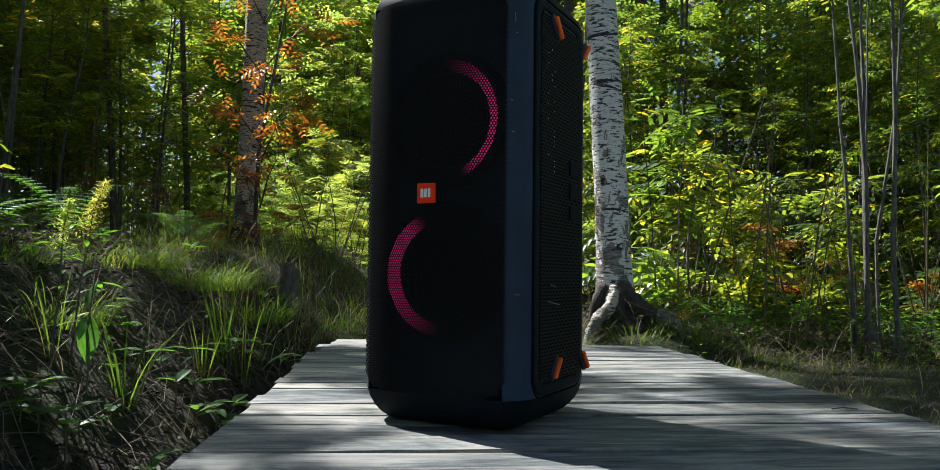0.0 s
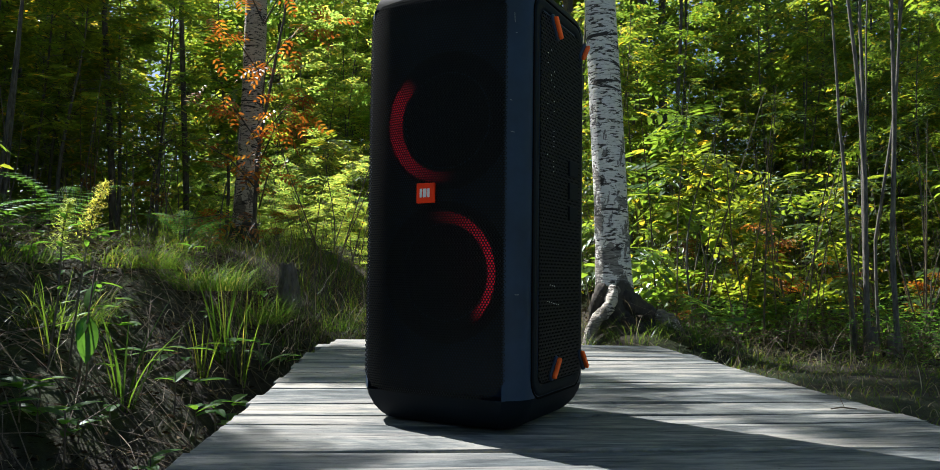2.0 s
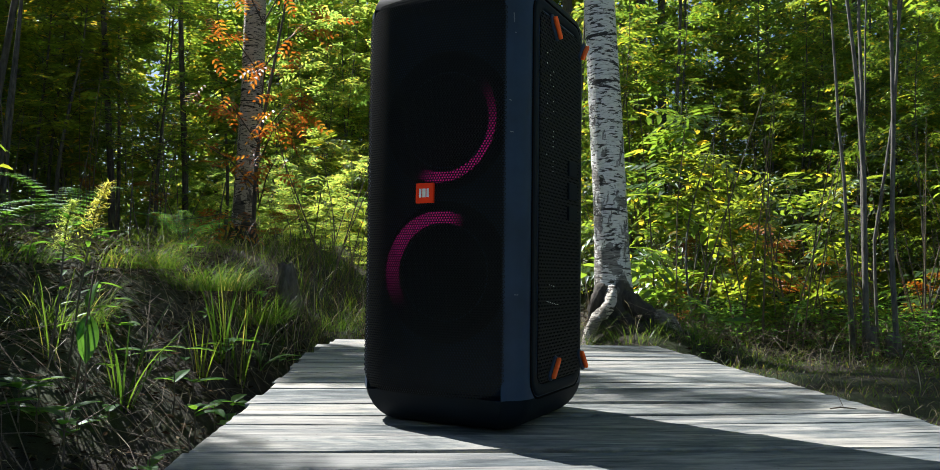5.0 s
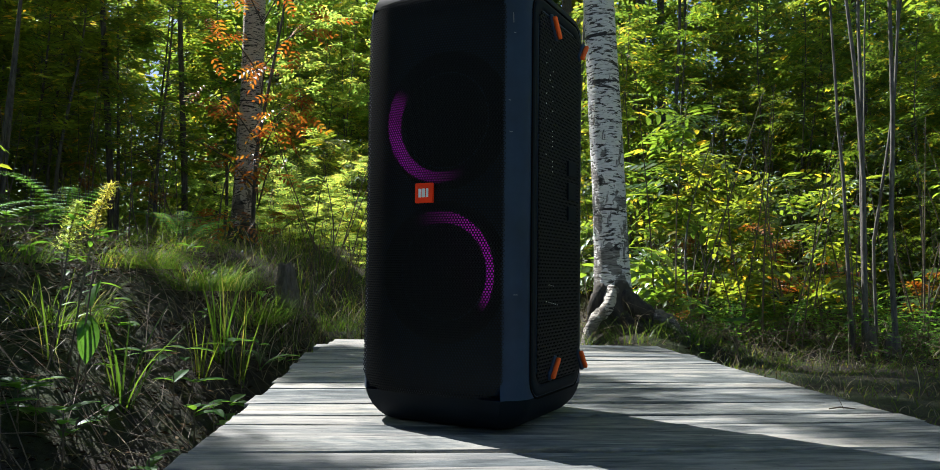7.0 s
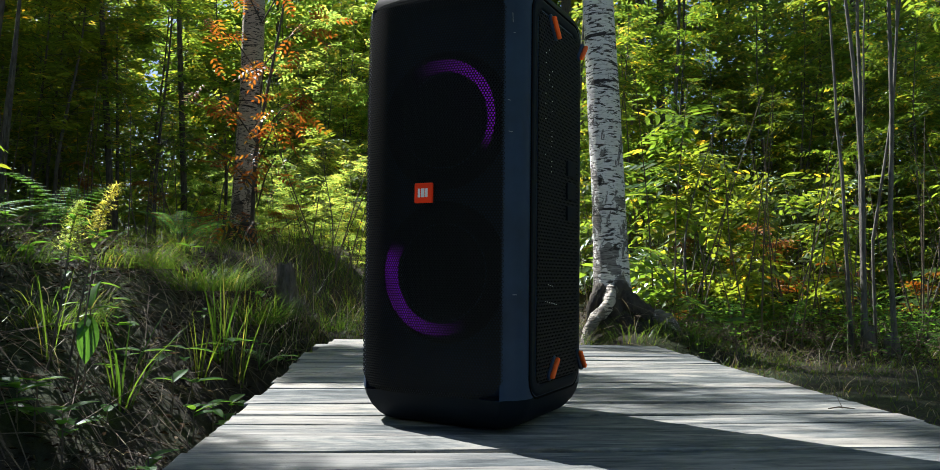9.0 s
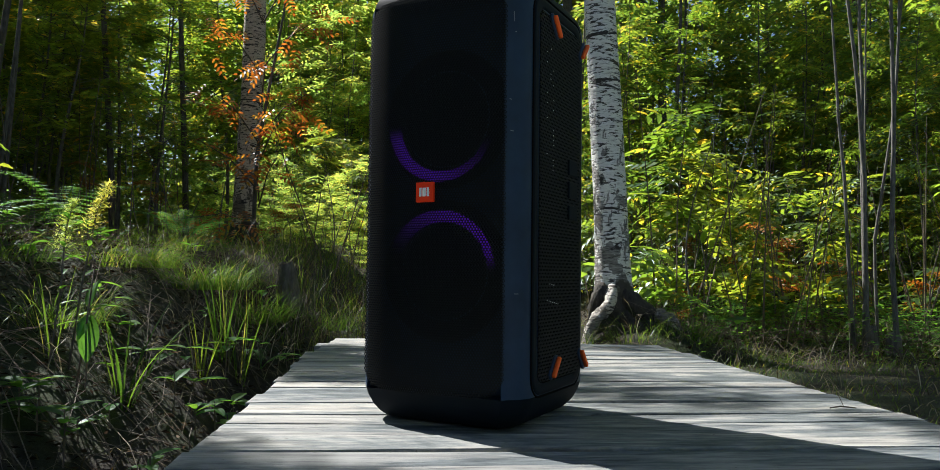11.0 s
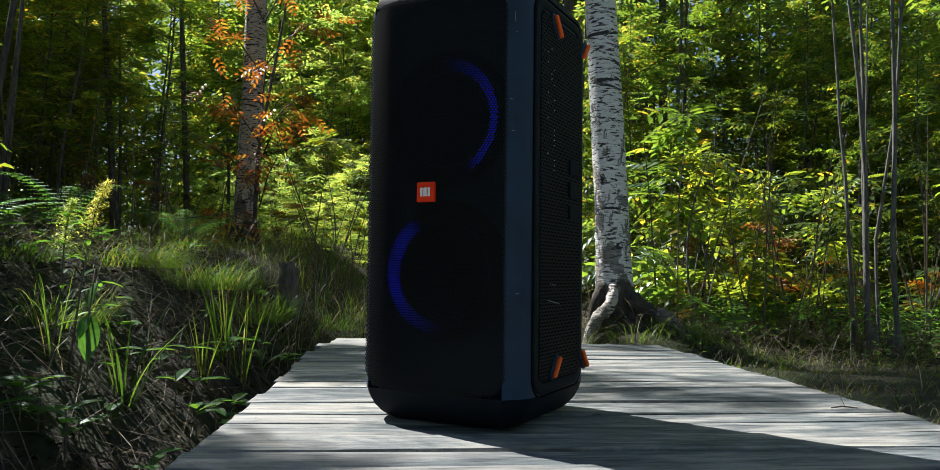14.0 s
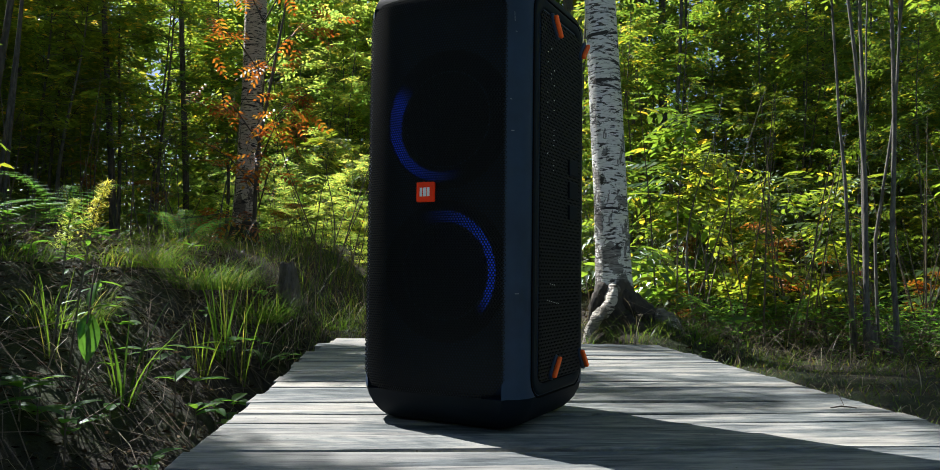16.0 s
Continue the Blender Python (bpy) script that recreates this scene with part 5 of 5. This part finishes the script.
def build_broadleaf(x, y, leaves, seed, stem=0.0):
    """A low plant of a few oval leaves: (heading, rise, length, width) each."""
    q = random.Random(seed)
    plant = tagged(new("broadleaf_plant"), "low plant with oval green leaves on the bank", "plant", "broadleaf plants")
    plant.location = (x, y, height(x, y))
    for h, rise, ln, w in leaves:
        g = Geo()
        g.leaf((0, 0, stem + q.uniform(0, 0.03)), (math.cos(h), math.sin(h), rise), (0, 0, 1) if rise < 0.8 else (math.cos(h + 2.2), math.sin(h + 2.2), 0.3), ln, w, 0.25, 6)
        mesh("leaf", g.v, g.f, M_BROAD, plant)
    g = Geo()
    g.tube([(0, 0, -0.05), (0.003, 0, stem * 0.5), (0, 0, stem + 0.03)], [0.0025, 0.002, 0.0015], 5)
    mesh("stem", g.v, g.f, M_TWIG, plant)
    return plant


broad = [build_broadleaf(-0.77, 1.92, [(-1.2, -1.6, 0.115, 0.05), (1.9, 1.5, 0.09, 0.04), (0.2, 0.3, 0.07, 0.03), (4.6, -0.9, 0.07, 0.03)], 1, 0.17), build_broadleaf(-0.66, 2.37, [(0.2, 0.1, 0.10, 0.035), (2.8, 0.2, 0.08, 0.03), (5.0, 0.2, 0.07, 0.03)], 2, 0.04),
         build_broadleaf(-0.61, 2.28, [(0.2, 0.3, 0.10, 0.045), (3.4, 0.3, 0.09, 0.04), (4.9, 0.4, 0.08, 0.035)], 3, 0.03), build_broadleaf(-0.77, 1.68, [(0.1, 0.3, 0.09, 0.035), (2.6, 0.4, 0.1, 0.04), (4.5, 0.5, 0.08, 0.035), (1.2, 0.3, 0.08, 0.03)], 4, 0.03),
         build_broadleaf(-0.72, 2.17, [(0.4, 0.2, 0.09, 0.035), (3.0, 0.2, 0.09, 0.035)], 5, 0.05), build_broadleaf(-0.80, 1.75, [(4.2, 0.4, 0.07, 0.03), (0.0, 0.3, 0.07, 0.028)], 6, 0.03),
         build_broadleaf(-0.58, 2.55, [(0.3, 0.2, 0.11, 0.03), (3.3, 0.1, 0.11, 0.03), (5.2, 0.2, 0.1, 0.03)], 7, 0.10), build_broadleaf(-0.50, 2.5, [(0.2, 0.3, 0.08, 0.03), (3.0, 0.2, 0.09, 0.03)], 8, 0.02),
         build_broadleaf(-0.84, 1.62, [(0.2, 0.4, 0.1, 0.04), (3.0, 0.3, 0.09, 0.035), (5.0, 0.4, 0.09, 0.035)], 9, 0.02), build_broadleaf(1.22, 2.66, [(2.0, 0.3, 0.08, 0.07), (5.0, 0.4, 0.07, 0.06), (0.5, 0.5, 0.07, 0.06)], 10, 0.14)]

seed = random.Random(77)
for k in range(54):       # seedlings and herbs over the bank and the ditch side
    x, y = seed.uniform(-1.35, -0.42), seed.uniform(1.5, 3.3)
    if not off_deck(x, y) or math.hypot(x + 0.80, y - 3.05) < 0.2:
        continue
    h0, big = seed.uniform(0, 6.283), seed.uniform(0.035, 0.085)
    build_broadleaf(x, y, [(h0 + 2.1 * i + seed.uniform(-0.4, 0.4), seed.uniform(-0.1, 0.6), big * seed.uniform(0.7, 1.1), big * seed.uniform(0.4, 0.55)) for i in range(seed.randrange(2, 6))], 200 + k, seed.uniform(0.01, 0.09))


def build_stump(x, y):
    st = tagged(new("rotten_stump"), "small rotten grey stump in the grass", "stump")
    st.location = (x, y, height(x, y) + 0.04)
    g = Geo()
    n, sides = 8, 18
    for i in range(n + 1):
        z = -0.08 + 0.19 * i / n
        for k in range(sides):
            t = 2 * math.pi * k / sides
            r = 0.045 * (1.5 - 0.7 * i / n) * (1 + 0.25 * noise.noise((3 * math.cos(t), 3 * math.sin(t), z * 4)))
            zz = z + (0.06 * noise.noise((2 * math.cos(t), 2 * math.sin(t), 9)) if i == n else 0)
            g.v.append(Vector((r * math.cos(t), r * math.sin(t), zz)))
    for i in range(n):
        for k in range(sides):
            a, b = i * sides + k, i * sides + (k + 1) % sides
            g.f.append((a, b, b + sides, a + sides))
    g.f.append(tuple(n * sides + k for k in range(sides)))
    mesh("wood", g.v, g.f, M_BARK, st)


build_stump(-0.53, 3.5)
g = Geo()
g.tube([(0.828, 1.352, 0.003), (0.818, 1.358, 0.03)], [0.0006, 0.0006], 5)
g.tube([(0.80, 1.352, 0.0035), (0.822, 1.355, 0.006), (0.85, 1.35, 0.0035)], [0.0012, 0.0015, 0.001], 5)
tagged(mesh("twig", g.v, g.f, M_TWIG), "tiny dry twig lying on the planks", "twig")


# ---- movement ----
def motions():
    turn = [(0.0, 95), (4.2, 439), (6.0, 587), (6.3, 800), (6.4, 940), (6.5, 1040), (6.6, 1195), (6.7, 1310), (6.8, 1405), (6.9, 1525), (7.0, 1685), (7.1, 1725),
            (7.2, 1870), (7.3, 1925), (7.4, 2075), (7.5, 2085), (8.0, 2125), (8.5, 2165), (9.0, 2220), (9.2, 2240), (11.3, 2385), (11.5, 2400), (12.0, 2444), (12.5, 2492),
            (13.0, 2520), (13.5, 2565), (14.0, 2610), (14.5, 2648), (15.0, 2698), (15.5, 2732), (16.0, 2770)]
    ts, an = [a for a, _ in turn], [b for _, b in turn]
    times = [k * 0.5 for k in range(12)] + [6.0 + k / 30 for k in range(46)] + [8.0 + 0.5 * k for k in range(17)]
    for arc, zc, off in zip(light_arcs, (0.501, 0.247), (0, 180)):
        walk(arc, [(t, pose(ARC_U, ARC_V + 0.0015 * t / 16, zc, 0, float(np.interp(t, ts, an)) + off, 0)) for t in times])
    # both shade stems sway to move their shadows over the deck
    place, s = variants[8].location.copy(), (0, 1, 2, 3, 4, 6.5, 8, 9, 11.5, 13, 14.5, 16)
    walk(variants[8], [(t, pose(*place, a, 0, 0)) for t, a in zip(s, (-4.4, -4.2, -2.0, 0.0, 0.0, -1.6, -0.6, -0.6, -1.0, -1.6, -1.4, -1.0))])
    place = shade_swayer.location.copy()
    walk(shade_swayer, [(t, pose(*place, 0, a, 0)) for t, a in zip(s, (0.0, 0.5, 3.0, 8.0, 8.0, 4.0, 2.5, 4.5, 5.5, 5.5, 7.0, 6.0))])
    for k, (plant, size) in enumerate([(g, 1.0) for g in goldenrods] + [(f, 0.8) for f in ferns[:4]] + [(s, 1.2) for s in swaying] + [(b, 1.0) for b in broad[:2]]):
        place = plant.location.copy()
        rows = []
        for i in range(33):
            t = i * 0.5
            drift = float(np.interp(t, [0, 3.5, 7, 9, 12.5, 16], [0, 1.2, 2.6, 3.4, 1.0, 1.5]))
            rows.append((t, pose(*place, size * 0.5 * math.sin(1.3 * t + k), size * (drift + 0.5 * math.sin(2.1 * t + 1.7 * k)), 0)))
        walk(plant, rows)


motions()
